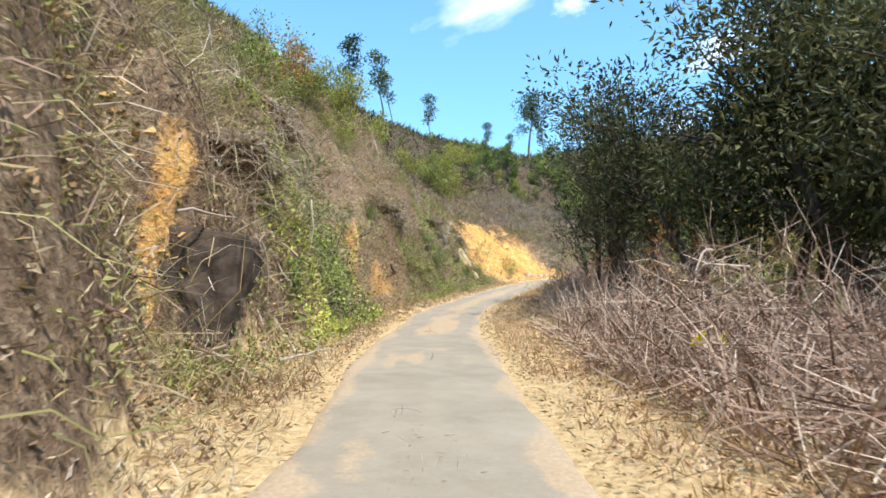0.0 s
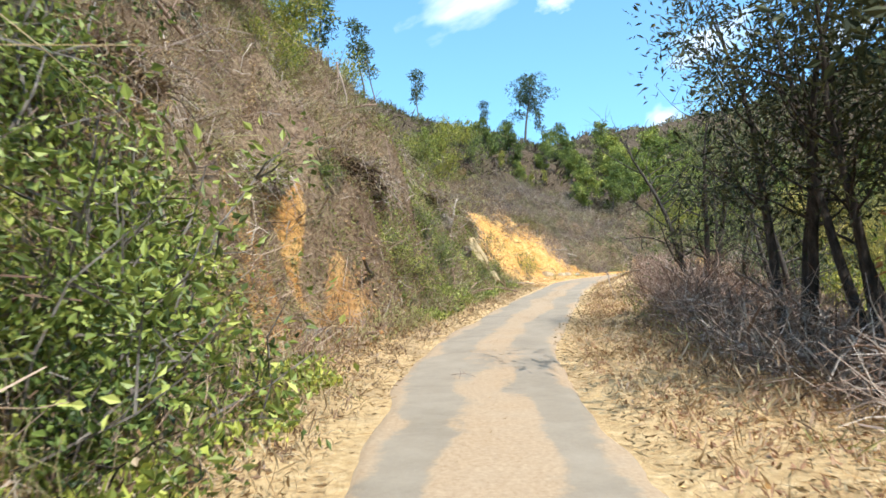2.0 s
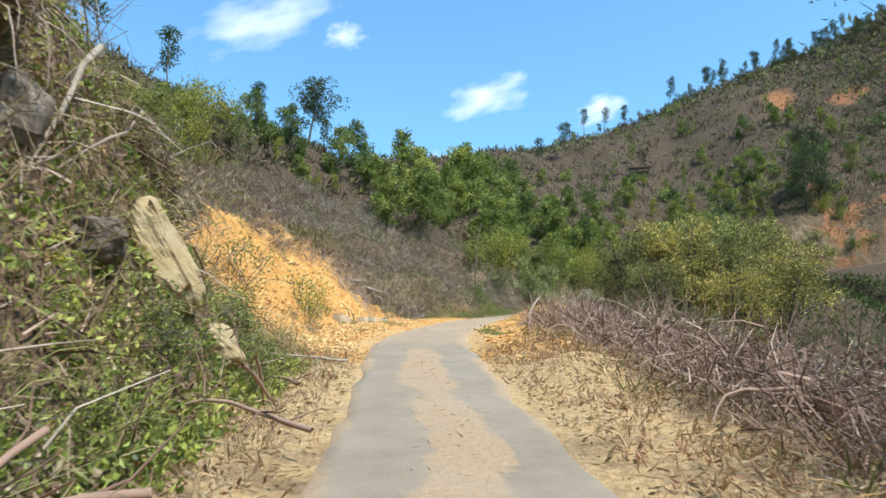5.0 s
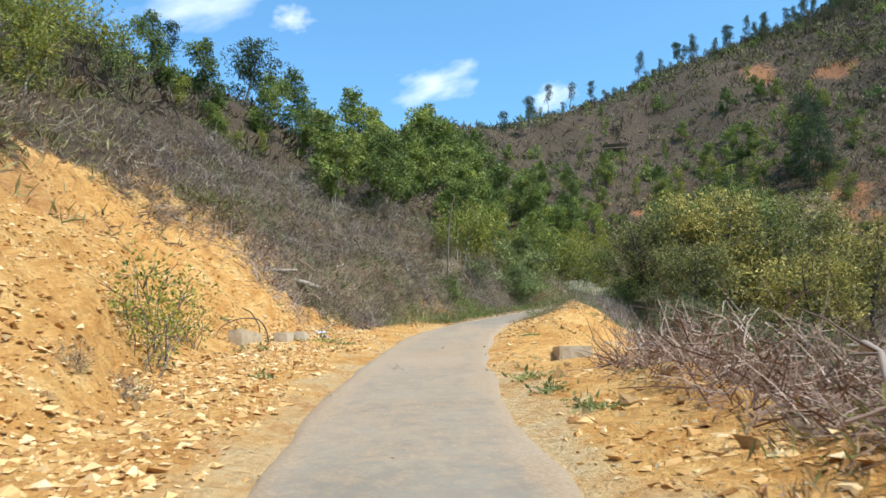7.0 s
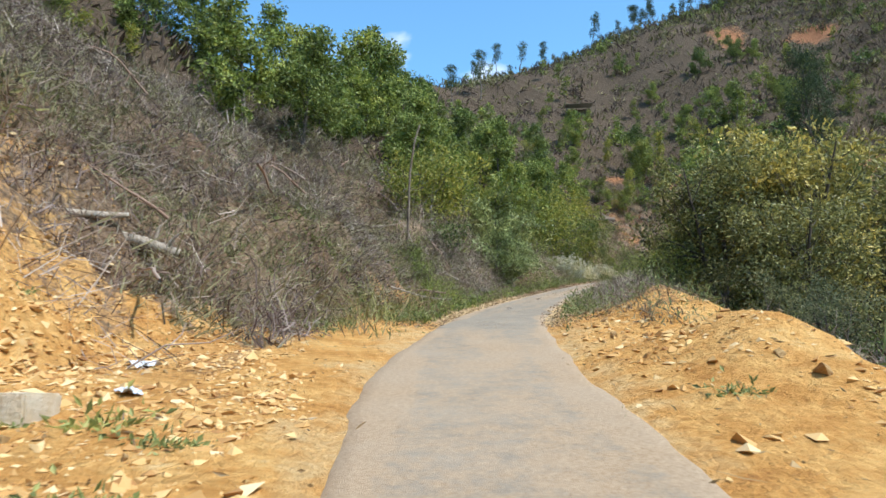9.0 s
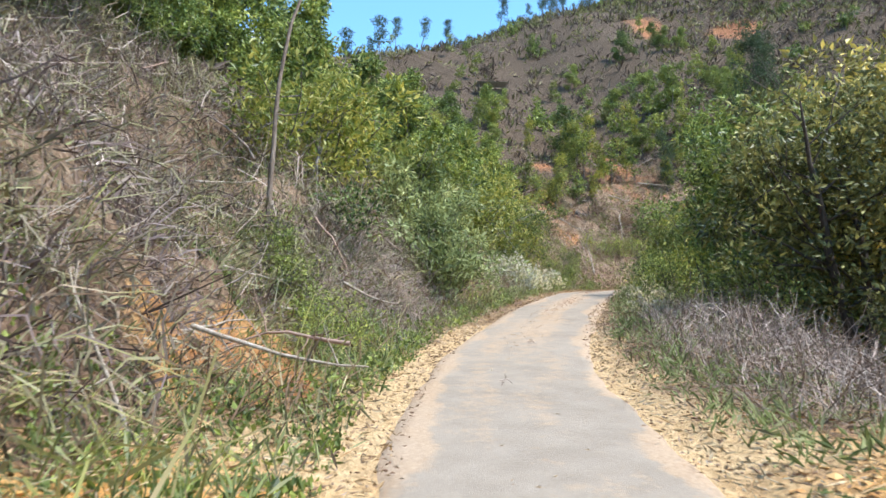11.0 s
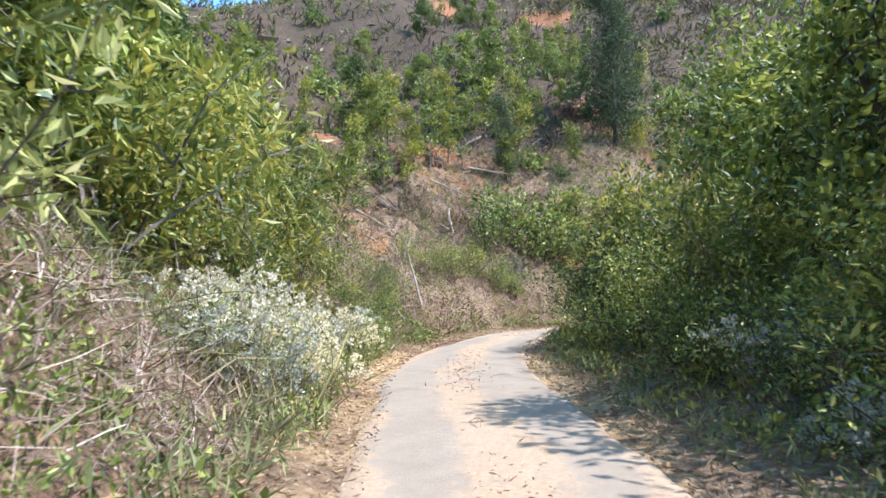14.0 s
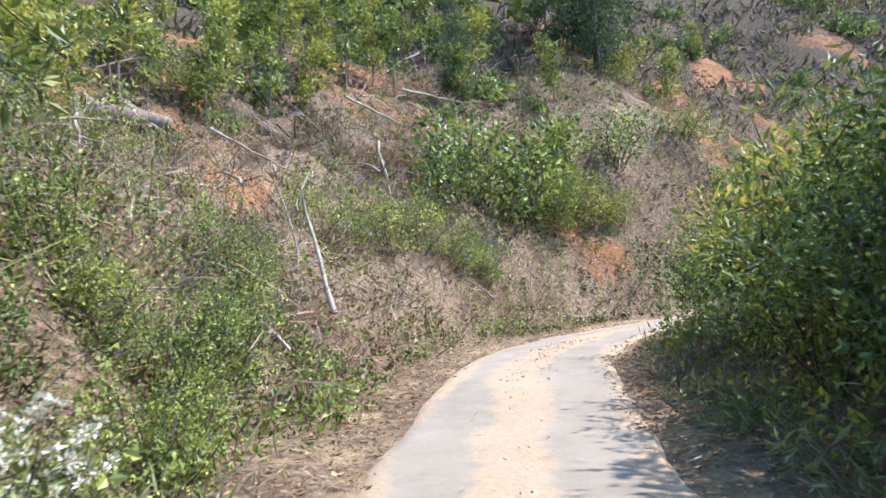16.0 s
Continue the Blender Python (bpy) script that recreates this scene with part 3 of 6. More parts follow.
def strands(p, axis, length, width, segs=3, bend=0.3, droop=0.0):
    """Thin flat curved strips: vines, straws and fine twigs."""
    n = len(p)
    length, width = np.broadcast_to(length, n), np.broadcast_to(width, n)
    pts = np.empty((n, segs + 1, 3))
    pts[:, 0] = p
    a = axis.copy()
    for k in range(segs):
        pts[:, k + 1] = pts[:, k] + a * (length / segs)[:, None]
        a = unit(a + RNG.normal(size=(n, 3)) * bend + np.array([0, 0, -droop]))
    side = unit(np.cross(axis, unit(RNG.normal(size=(n, 3)))))
    off = side[:, None] * (width[:, None] * np.linspace(0.5, 0.2, segs + 1)[None])[:, :, None]
    v = np.stack([pts - off, pts + off], 2)
    i = np.arange(n * (segs + 1) * 2).reshape(n, segs + 1, 2)
    f = np.stack([i[:, :-1, 0], i[:, :-1, 1], i[:, 1:, 1], i[:, 1:, 0]], -1).reshape(-1, 4)
    return v.reshape(-1, 3), f


def tube(points, radii, sides=8):
    """A round limb through points."""
    points = np.asarray(points, float)
    radii = np.asarray(radii, float)
    tan = unit(np.gradient(points, axis=0))
    ref = unit(np.cross(tan, np.array([0.31, 0.22, 0.05]) + np.array([0, 0.9, 0.1])))
    ref2 = np.cross(tan, ref)
    w = np.arange(sides) * 2 * math.pi / sides
    v = points[:, None] + radii[:, None, None] * (ref[:, None] * np.cos(w)[None, :, None] + ref2[:, None] * np.sin(w)[None, :, None])
    m = len(points)
    i = np.arange(m * sides).reshape(m, sides)
    f = np.stack([i[:-1], np.roll(i[:-1], -1, 1), np.roll(i[1:], -1, 1), i[1:]], -1).reshape(-1, 4)
    return v.reshape(-1, 3), f


# ---- the ground, one sheet ----
def axis_steps(lo, hi, step, reach):
    mid = np.arange(lo, hi, step)
    grow = []
    w, x = step, 0.0
    while x < reach:
        w *= 1.13
        x += w
        grow.append(x)
    grow = np.array(grow)
    return np.concatenate([lo - grow[::-1], mid, mid[-1] + grow])


GX, GY = axis_steps(-10, 74, 0.26, 2400), axis_steps(-2, 112, 0.26, 2400)
XX, YY = np.meshgrid(GX, GY, indexing="ij")
ZZ, SOIL, RED, DUST, WILD = land(XX, YY)


def ground_z(x, y):
    """Height of the built sheet at plan points."""
    x, y = np.asarray(x, float), np.asarray(y, float)
    i = np.clip(np.searchsorted(GX, x) - 1, 0, len(GX) - 2)
    j = np.clip(np.searchsorted(GY, y) - 1, 0, len(GY) - 2)
    u, w = (x - GX[i]) / (GX[i + 1] - GX[i]), (y - GY[j]) / (GY[j + 1] - GY[j])
    return (ZZ[i, j] * (1 - u) + ZZ[i + 1, j] * u) * (1 - w) + (ZZ[i, j + 1] * (1 - u) + ZZ[i + 1, j + 1] * u) * w


def on_ground(s, d, lift=0.0):
    x, y = at_sd(s, d)
    return np.stack([x, y, ground_z(x, y) + lift], -1)


def ground_normal(x, y):
    e = 0.5
    return unit(np.stack([ground_z(x - e, y) - ground_z(x + e, y), ground_z(x, y - e) - ground_z(x, y + e), np.full(np.shape(x), 2 * e)], -1))


ni, nj = XX.shape
idx = np.arange(ni * nj).reshape(ni, nj)
gfaces = np.stack([idx[:-1, :-1], idx[1:, :-1], idx[1:, 1:], idx[:-1, 1:]], -1).reshape(-1, 4)
ground_mesh = mesh_from("ground", np.stack([XX, YY, ZZ], -1).reshape(-1, 3), gfaces, GROUND, True)
for key, values in (("soil", SOIL), ("red", RED), ("dust", DUST), ("wild", WILD)):
    ground_mesh.attributes.new(key, "FLOAT", "POINT").data.foreach_set("value", values.astype(np.float32).ravel())
tagged(new("ground", ground_mesh), "ochre hillside earth with dry leaf litter", "ground", kind="structure")


# ---- the road: a narrow concrete slab with sand blown over it ----
def build_road():
    s = np.arange(-12, 150, 0.16)
    cols = np.linspace(-1, 1, 21)
    ragged_l = 1.25 + 0.16 * fbm(s / 1.7, s * 0, 61) + 0.1 * vnoise(s / 7, s * 0, 62) + 0.1 * smooth(50, 56, s) * smooth(80, 74, s)
    ragged_r = 1.25 + 0.16 * fbm(s / 1.7, s * 0 + 9, 63) + 0.1 * vnoise(s / 7, s * 0, 64) + 0.1 * smooth(50, 56, s) * smooth(80, 74, s)
    d = np.where(cols[None] > 0, cols[None] * ragged_l[:, None], cols[None] * ragged_r[:, None])
    ss = np.repeat(s[:, None], 21, 1)
    x, y = at_sd(ss, d)
    z = road_z(ss) + 0.03 - 0.02 * cols[None] ** 2 + 0.004 * fbm(ss / 1.1, d / 1.1, 66)
    z[:, 0] = z[:, -1] = road_z(s) - 0.09
    strip = smooth(22, 30, s) * smooth(54, 50, s) + 0.25 * smooth(10, 14, s) * smooth(26, 22, s) + 0.5 * smooth(84, 92, s) * smooth(108, 104, s) + 0.65 * smooth(104, 110, s)
    strip = strip[:, None] * smooth(0.5, 0.2, np.abs(d - 0.02 + 0.2 * vnoise(ss / 3, ss * 0, 71)) + 0.22 * fbm(ss / 0.9, d / 0.4, 72)) * np.clip(1.0 + 0.5 * fbm(ss / 2.5, d * 0, 74), 0.5, 1.25)
    blobs = smooth(-0.1, 0.35, fbm(ss / 3.2, d / 0.9, 73)) * (0.95 * smooth(30, 20, ss) + 0.3)
    blobs = blobs * smooth(1.0, 0.3, np.abs(d))
    edge = 0.85 * smooth(0.85, 1.25, np.abs(d) + 0.4 * fbm(ss / 1.6, d / 1.2, 75) + 0.12 * smooth(26, 12, ss))
    dusty = 0.52 * smooth(50, 56, ss) * smooth(82, 74, ss) + 0.2 * smooth(76, 84, ss) * smooth(108, 100, ss) + 0.12 * smooth(100, 106, ss)
    sand = np.maximum(np.maximum(strip * 0.85, blobs), edge) + dusty + 0.08 * vnoise(ss / 6, d / 2, 77)
    n = np.arange(x.size).reshape(x.shape)
    f = np.stack([n[:-1, 1:], n[1:, 1:], n[1:, :-1], n[:-1, :-1]], -1).reshape(-1, 4)
    f = f[:, ::-1]
    me = mesh_from("road", np.stack([x, y, z], -1).reshape(-1, 3), f, ROAD, True)
    me.attributes.new("sand", "FLOAT", "POINT").data.foreach_set("value", np.clip(sand, 0, 1).astype(np.float32).ravel())
    tagged(new("road", me), "narrow worn grey concrete road strewn with ochre sand", "road", kind="structure")


build_road()


# ---- clouds, far behind everything ----
def cloud(name, az, el, wide, tall, tilt, seed):
    n = Nodes(name + "_vapour", 1.0, 0.0)
    uv = n.add("TexCoord").outputs["Object"]
    ln = n.add("VectorMath")
    ln.operation = "LENGTH"
    n.link(uv, ln.inputs[0])
    m = n.add("Mapping")
    m.inputs["Location"].default_value = (seed * 3.1, seed * 1.7, 0)
    n.link(uv, m.inputs["Vector"])
    f = n.noise(1.7, 5.0, 0.5, m.outputs[0])
    dens = n.math("SUBTRACT", n.math("ADD", n.math("MULTIPLY", f, 1.5), 0.02), n.math("MULTIPLY", ln.outputs["Value"], 0.95))
    a = n.math("MULTIPLY", n.mask(dens, -0.05, 1.05), 0.85)
    em = n.add("Emission", Color=(0.93, 0.96, 1.0, 1), Strength=1.15)
    tr = n.add("BsdfTransparent")
    mx = n.add("MixShader")
    n.link(a, mx.inputs[0])
    n.link(tr.outputs[0], mx.inputs[1])
    n.link(em.outputs[0], mx.inputs[2])
    n.link(mx.outputs[0], n.out.inputs["Surface"])
    # a shallow dome, so that the sheet has some body
    k = 12
    g = np.linspace(-1, 1, k + 1)
    u, v = np.meshgrid(g, g, indexing="ij")
    w = 0.15 * np.exp(-2 * (u * u + v * v))
    i = np.arange(u.size).reshape(u.shape)
    me = mesh_from(name, np.stack([u, v, w], -1).reshape(-1, 3), np.stack([i[:-1, :-1], i[1:, :-1], i[1:, 1:], i[:-1, 1:]], -1).reshape(-1, 4), n.mat)
    ob = new(name, me)
    D = 2000.0
    c = Vector((math.sin(radians(az)) * math.cos(radians(el)), math.cos(radians(az)) * math.cos(radians(el)), math.sin(radians(el)))) * D
    turn = (-c).to_track_quat("Z", "Y").to_matrix().to_4x4()
    ob.matrix_world = Matrix.Translation(c) @ turn @ pose(0, 0, 0, 0, 0, tilt) @ Matrix.Diagonal((wide, tall, 100, 1))
    ob.visible_shadow = False
    tagged(ob, "soft white fair-weather cloud", "cloud", kind="structure")


cloud("cloud", 3.6, 27.0, 210, 85, 24, 1)
cloud("cloud", 22.0, 22.3, 130, 60, 18, 2)
cloud("cloud", 18.0, 17.0, 70, 50, 20, 5)
cloud("cloud", 10.5, 26.5, 60, 40, 10, 7)
cloud("cloud", 31.0, 21.0, 80, 45, 15, 9)


# ---- vegetation ----
def limb_path(p, a, length, segs, bend, lift=0.0):
    pts = [np.array(p, float)]
    a = np.array(a, float)
    for _ in range(segs):
        a = unit(a + RNG.normal(size=3) * bend + np.array([0, 0, lift]))
        pts.append(pts[-1] + a * length / segs)
    return np.array(pts)


def build_tree(name, label, height, girth, crown_base, crown_wide, clumps, clump_size, per_clump, leaf, bark, leaf_len, leaf_wide, limbs=9, lean=0.05, stems=1, category="tree", top_round=1.0, droop=0.0, bare=0):
    """A tapered trunk with limbs, and a crown of leaf clumps at the limb ends."""
    root = new(name)
    wood, tips = [], []
    for st in range(stems):
        a = np.array([RNG.normal() * lean + (0.35 * math.cos(st * 2.4) if stems > 1 else 0), RNG.normal() * lean + (0.35 * math.sin(st * 2.4) if stems > 1 else 0), 1])
        h = height * (0.93 if stems == 1 else RNG.uniform(0.7, 0.95))
        tr = limb_path((0.15 * girth * st, 0, -0.25), unit(a), h, 9, 0.07, 0.05)
        rad = girth * np.linspace(1, 0.12, 10) ** 0.9
        rad[0] *= 1.35
        wood.append(tube(tr, rad, 8 if girth > 0.11 else 5))
        for k in range(limbs):
            u = crown_base + (1 - crown_base) * (k + RNG.uniform(0.1, 0.9)) / limbs
            q = u * 9
            i = min(int(q), 8)
            p = tr[i] + (tr[i + 1] - tr[i]) * (q - i)
            v = (u - crown_base) / (1 - crown_base)
            reach = crown_wide * (1 - top_round * max(0, v - 0.35) ** 1.3) * RNG.uniform(0.6, 1.05) * (0.65 + 0.35 * min(1, v * 3 + 0.2))
            w = RNG.uniform(0, 2 * math.pi)
            lp = limb_path(p, unit(np.array([math.cos(w), math.sin(w), 0.45 + 0.5 * v])), reach, 5, 0.16, 0.06 - droop)
            r0 = max(0.012, girth * 0.42 * (1 - 0.7 * u))
            wood.append(tube(lp, r0 * np.linspace(1, 0.22, 6), 4 if girth > 0.11 else 3))
            tips += [(lp[-1], lp[-1] - lp[-2]), (lp[3], lp[3] - lp[2])]
            for _ in range(2):
                b = limb_path(lp[3], unit(lp[4] - lp[3] + RNG.normal(size=3) * 0.8), reach * 0.45, 3, 0.2, 0.03 - droop)
                wood.append(tube(b, r0 * 0.5 * np.linspace(1, 0.25, 4), 3))
                tips.append((b[-1], b[-1] - b[-2]))
        tips.append((tr[-1], tr[-1] - tr[-2]))
    mesh_part("trunk", joined(wood), bark, root, "", True)
    if clumps:
        centres = []
        for k in range(clumps):
            p, a = tips[k % len(tips)]
            centres.append(p + RNG.normal(size=3) * clump_size * (0.3 if k < len(tips) else 0.75))
        centres = np.array(centres)
        n = len(centres) * per_clump
        c = np.repeat(centres, per_clump, 0)
        size = np.repeat(clump_size * RNG.uniform(0.6, 1.25, len(centres)), per_clump)
        out = rand_dirs(n, 0.15)
        rr = RNG.uniform(0.25, 1.0, n) ** 0.6
        p = c + out * (size * rr)[:, None] * np.array([1, 1, 0.72])
        ax = unit(out + RNG.normal(size=(n, 3)) * 0.6 + np.array([0, 0, -droop * 3]))
        mesh_part("crown", leaves(p, ax, leaf_len * RNG.uniform(0.6, 1.3, n), leaf_wide * RNG.uniform(0.7, 1.2, n)), leaf, root)
    return tagged(root, label, category)


def build_shrub(name, label, height, wide, stems, n_leaf, leaf, bark, leaf_len, leaf_wide, category="shrub", flower=0, flower_mat=None, dead=0.0, clumps=26):
    """Many stems from one root, leafy from low down."""
    root = new(name)
    ax = rand_dirs(stems, 1.1)
    ax[:, 2] = np.abs(ax[:, 2])
    base = RNG.normal(size=(stems, 3)) * np.array([0.12, 0.12, 0]) * wide
    ln = height * RNG.uniform(0.6, 1.05, stems)
    spread = np.stack([ax[:, 0] * wide / height * 1.5, ax[:, 1] * wide / height * 1.5, np.ones(stems)], 1)
    v, f, pts = twigs(base - np.array([0, 0, 0.15]), unit(spread), ln, 0.010 + 0.0035 * height, 4, 0.2, 0.0)
    # side shoots
    m = stems * 2
    k = RNG.integers(0, stems, m)
    j = RNG.integers(2, 4, m)
    v2, f2, pts2 = twigs(pts[k, j], rand_dirs(m, 0.5), height * RNG.uniform(0.15, 0.35, m), 0.008 + 0.002 * height, 2, 0.25, 0.0)
    mesh_part("branchwork", joined([(v, f), (v2, f2)]), bark, root)
    if n_leaf:
        ends = np.vstack([pts[:, 1:].reshape(-1, 3), pts2[:, 1:].reshape(-1, 3)])
        cc = ends[RNG.integers(0, len(ends), clumps)]
        c = np.where(RNG.uniform(size=(n_leaf, 1)) < 0.55, cc[RNG.integers(0, clumps, n_leaf)], ends[RNG.integers(0, len(ends), n_leaf)])
        out = rand_dirs(n_leaf, 0.2)
        p = c + out * (RNG.uniform(0, 1, n_leaf) ** 0.5 * 0.19 * wide + 0.05)[:, None]
        p[:, 2] = np.maximum(p[:, 2], 0.02)
        mesh_part("foliage", leaves(p, unit(out + RNG.normal(size=(n_leaf, 3)) * 0.5), leaf_len * RNG.uniform(0.5, 1.3, n_leaf), leaf_wide * RNG.uniform(0.6, 1.2, n_leaf)), leaf, root)
    if flower:
        ends = np.vstack([pts[:, 3:].reshape(-1, 3), pts2[:, 1:].reshape(-1, 3)])
        heads = ends[RNG.integers(0, len(ends), flower)] + rand_dirs(flower, 0.6) * RNG.uniform(0.05, 0.2 * wide, flower)[:, None]
        c = np.repeat(heads, 13, 0)
        out = rand_dirs(len(c), 0.3)
        mesh_part("bloom", leaves(c + out * 0.018, out, 0.05 * RNG.uniform(0.6, 1.4, len(c)), 0.034), flower_mat, root, "clusters of small white fluffy flowers")
    return tagged(root, label, category)


def scatter(master, spots, group=""):
    """The master at the first spot and copies of it at the others: (s, d, turn, size) each."""
    if group:
        tagged(master, group=group)
    first = True
    for s, d, turn, size in spots:
        p = on_ground(s, d, -0.05)
        m = pose(p[0], p[1], p[2], 0, 0, turn) @ Matrix.Diagonal((size, size, size, 1))
        if first:
            master.matrix_basis = m
            first = False
        else:
            copy_thing(master, m)


def spots_in(n, s0, s1, d0, d1, lo, hi, rng):
    return [(rng.uniform(s0, s1), rng.uniform(d0, d1), rng.uniform(0, 360), rng.uniform(lo, hi)) for _ in range(n)]


# ---- carpets of scrub, litter and dead branches ----
def bare(x, y):
    """How far the soil lies open at plan points, 0 to 1."""
    i = np.clip(np.searchsorted(GX, x), 0, len(GX) - 1)
    j = np.clip(np.searchsorted(GY, y), 0, len(GY) - 1)
    return SOIL[i, j]


def drift(seed, lo, scale=4.0, open_soil=0.55):
    """Keeps places in drifts and off the open soil."""
    def keep(s, d, x, y):
        return (fbm(x / scale, y / scale, seed) > lo) & ((bare(x, y) < open_soil) | (RNG.uniform(size=len(s)) < 0.06))
    return keep


def carpet(name, label, n, s0, s1, d0, d1, length, width, mat, up=0.3, deep=0.3, power=1.0, keep=None, grow=0.0, clump=5, category="undergrowth", hang=0.0):
    """A mat of blades over a stretch of ground, in clumps: one object of stuff. grow: added length for each metre from the road."""
    m = n // clump
    s = RNG.uniform(s0, s1, m)
    d = d0 + (d1 - d0) * RNG.uniform(0, 1, m) ** power
    x, y = at_sd(s, d)
    if keep is not None:
        ok = keep(s, d, x, y)
        s, d, x, y = s[ok], d[ok], x[ok], y[ok]
    size = 1 + grow * np.abs(d) / length
    lean = rand_dirs(len(x)) * 0.7
    hump = np.clip(0.45 + 1.3 * fbm(x / 1.9, y / 1.9, 131, 3), 0.05, 1.5) * deep
    x, y, size, hump = (np.repeat(v, clump) for v in (x, y, size, hump))
    lean = np.repeat(lean, clump, 0)
    k = len(x)
    x = x + RNG.normal(size=k) * length * size * 0.45
    y = y + RNG.normal(size=k) * length * size * 0.45
    p = np.stack([x, y, ground_z(x, y) - 0.02 + hump * size * RNG.uniform(0, 1, k)], -1)
    ax = unit(rand_dirs(k) + lean + ground_normal(x, y) * 0.35 + np.array([0, 0, up - hang]))
    v, f = leaves(p, ax, length * size * RNG.uniform(0.45, 1.35, k), width * size * RNG.uniform(0.6, 1.5, k))
    return tagged(new(name, mesh_from(name, v, f, mat)), label, category, kind="stuff")


def brush(name, label, n, s0, s1, d0, d1, height, length, radius, mat, fine, fine_mat, lift=0.35, droop=0.03, keep=None):
    """Heaped dead branches with their fine twigs: one object of stuff each."""
    def spots(m):
        s, d = RNG.uniform(s0, s1, m), RNG.uniform(d0, d1, m)
        if keep is not None:
            x, y = at_sd(s, d)
            ok = keep(s, d, x, y)
            s, d = s[ok], d[ok]
        p = on_ground(s, d)
        edge = np.minimum(1, np.minimum(np.abs(s - s0), np.abs(s1 - s)) / 1.5) * np.minimum(1, 0.2 + np.minimum(np.abs(d - d0), np.abs(d1 - d)) / 1.8)
        hump = np.clip(0.6 + 0.8 * fbm(s / 2.2, d / 1.8, 83), 0.1, 1.4)
        p[:, 2] += height * edge * hump * RNG.uniform(0, 1, len(s)) ** 0.7
        return p
    p = spots(n)
    k = len(p)
    big = RNG.uniform(size=k) ** 8
    v, f, pts = twigs(p, rand_dirs(k, lift), length * RNG.uniform(0.4, 1.25, k), radius * (0.45 + 2.2 * big), 3, 0.6, droop)
    tagged(new(name, mesh_from(name, v, f, mat)), label, "brushwood", kind="stuff")
    p = spots(int(fine * 0.7))
    k = len(p)
    v, f = strands(p, rand_dirs(k, lift * 0.6), length * 0.75 * RNG.uniform(0.3, 1.3, k), 0.019 * (radius / 0.013) ** 0.8 * RNG.uniform(0.6, 1.5, k), 2, 0.55, droop)
    tagged(new("fine_" + name, mesh_from(name, v, f, fine_mat)), label.replace("branches", "twigs"), "brushwood", kind="stuff")


def vines(name, label, bunches, per, s0, s1, d0, d1, length, width, mat, droop=0.45, keep=None, lift=0.35):
    """Bunches of thin dead vines that spring from the bank and hang down it."""
    s, d = RNG.uniform(s0, s1, bunches), RNG.uniform(d0, d1, bunches)
    x, y = at_sd(s, d)
    if keep is not None:
        ok = keep(s, d, x, y)
        x, y = x[ok], y[ok]
    nor = ground_normal(x, y)
    lean = unit(nor * 0.8 + rand_dirs(len(x)) * 0.7 + np.array([0, 0, 0.25]))
    size = RNG.uniform(0.5, 1.4, len(x))
    x, y, size = (np.repeat(v, per) for v in (x, y, size))
    lean = np.repeat(lean, per, 0)
    k = len(x)
    x, y = x + RNG.normal(size=k) * 0.22 * size, y + RNG.normal(size=k) * 0.22 * size
    p = np.stack([x, y, ground_z(x, y) + lift * RNG.uniform(-0.1, 1, k) ** 2], -1)
    v, f = strands(p, unit(lean + rand_dirs(k) * 0.45), length * size * RNG.uniform(0.5, 1.3, k), width * RNG.uniform(0.6, 1.5, k), 3, 0.5, droop * 1.1)
    return tagged(new(name, mesh_from(name, v, f, mat)), label, "undergrowth", kind="stuff")


def litter(name, label, n, s0, s1, d0, d1, length, ratio, mat, lift=0.02, keep=None):
    """Dry leaves and straws lying on the road and its verges."""
    s, d = RNG.uniform(s0, s1, n), RNG.uniform(d0, d1, n)
    if keep is not None:
        ok = keep(s, d)
        s, d = s[ok], d[ok]
    x, y = at_sd(s, d)
    low = (ground_z(x, y) - road_z(s) < 0.8) | (RNG.uniform(size=len(s)) < 0.12)
    s, d, x, y = s[low], d[low], x[low], y[low]
    z = np.where(np.abs(d) < 1.2, road_z(s) + 0.045, ground_z(x, y) + 0.015) + RNG.uniform(0, lift, len(s))
    ax = rand_dirs(len(s))
    ax[:, 2] = np.abs(ax[:, 2]) * 0.25
    v, f = leaves(np.stack([x, y, z], -1), unit(ax), length * RNG.uniform(0.4, 1.6, len(s)), length * ratio * RNG.uniform(0.6, 1.4, len(s)))
    return tagged(new(name, mesh_from(name, v, f, mat)), label, "litter", kind="stuff")


def dug(s):
    """True along the freshly dug stretch, which has no litter."""
    return (s > 52) & (s < 78) & (RNG.uniform(size=len(s)) < 0.95)


litter("leaf_litter", "straw-coloured dry leaves along the uphill verge", 30000, -2, 128, 1.15, 4.6, 0.085, 0.25, STRAW, 0.05, lambda s, d: ~dug(s))
litter("leaf_litter", "straw-coloured dry leaves along the downhill verge", 30000, -2, 128, -4.6, -1.15, 0.085, 0.25, STRAW, 0.05, lambda s, d: ~dug(s))
litter("leaf_litter", "dry leaves on the sandy middle of the road", 9000, 0, 128, -0.6, 0.6, 0.06, 0.14, STRAW, 0.015, lambda s, d: (RNG.uniform(size=len(s)) < 0.8 * np.exp(-(d / 0.32) ** 2) * np.clip(0.25 + vnoise(s / 3, s * 0, 92), 0.05, 1)) & ~dug(s))
litter("leaf_litter", "brown shrivelled leaves on the road verges", 14000, -2, 128, -5, 5, 0.065, 0.3, RUST_LEAF, 0.06, lambda s, d: (np.abs(d) > 1.6) & ~dug(s))
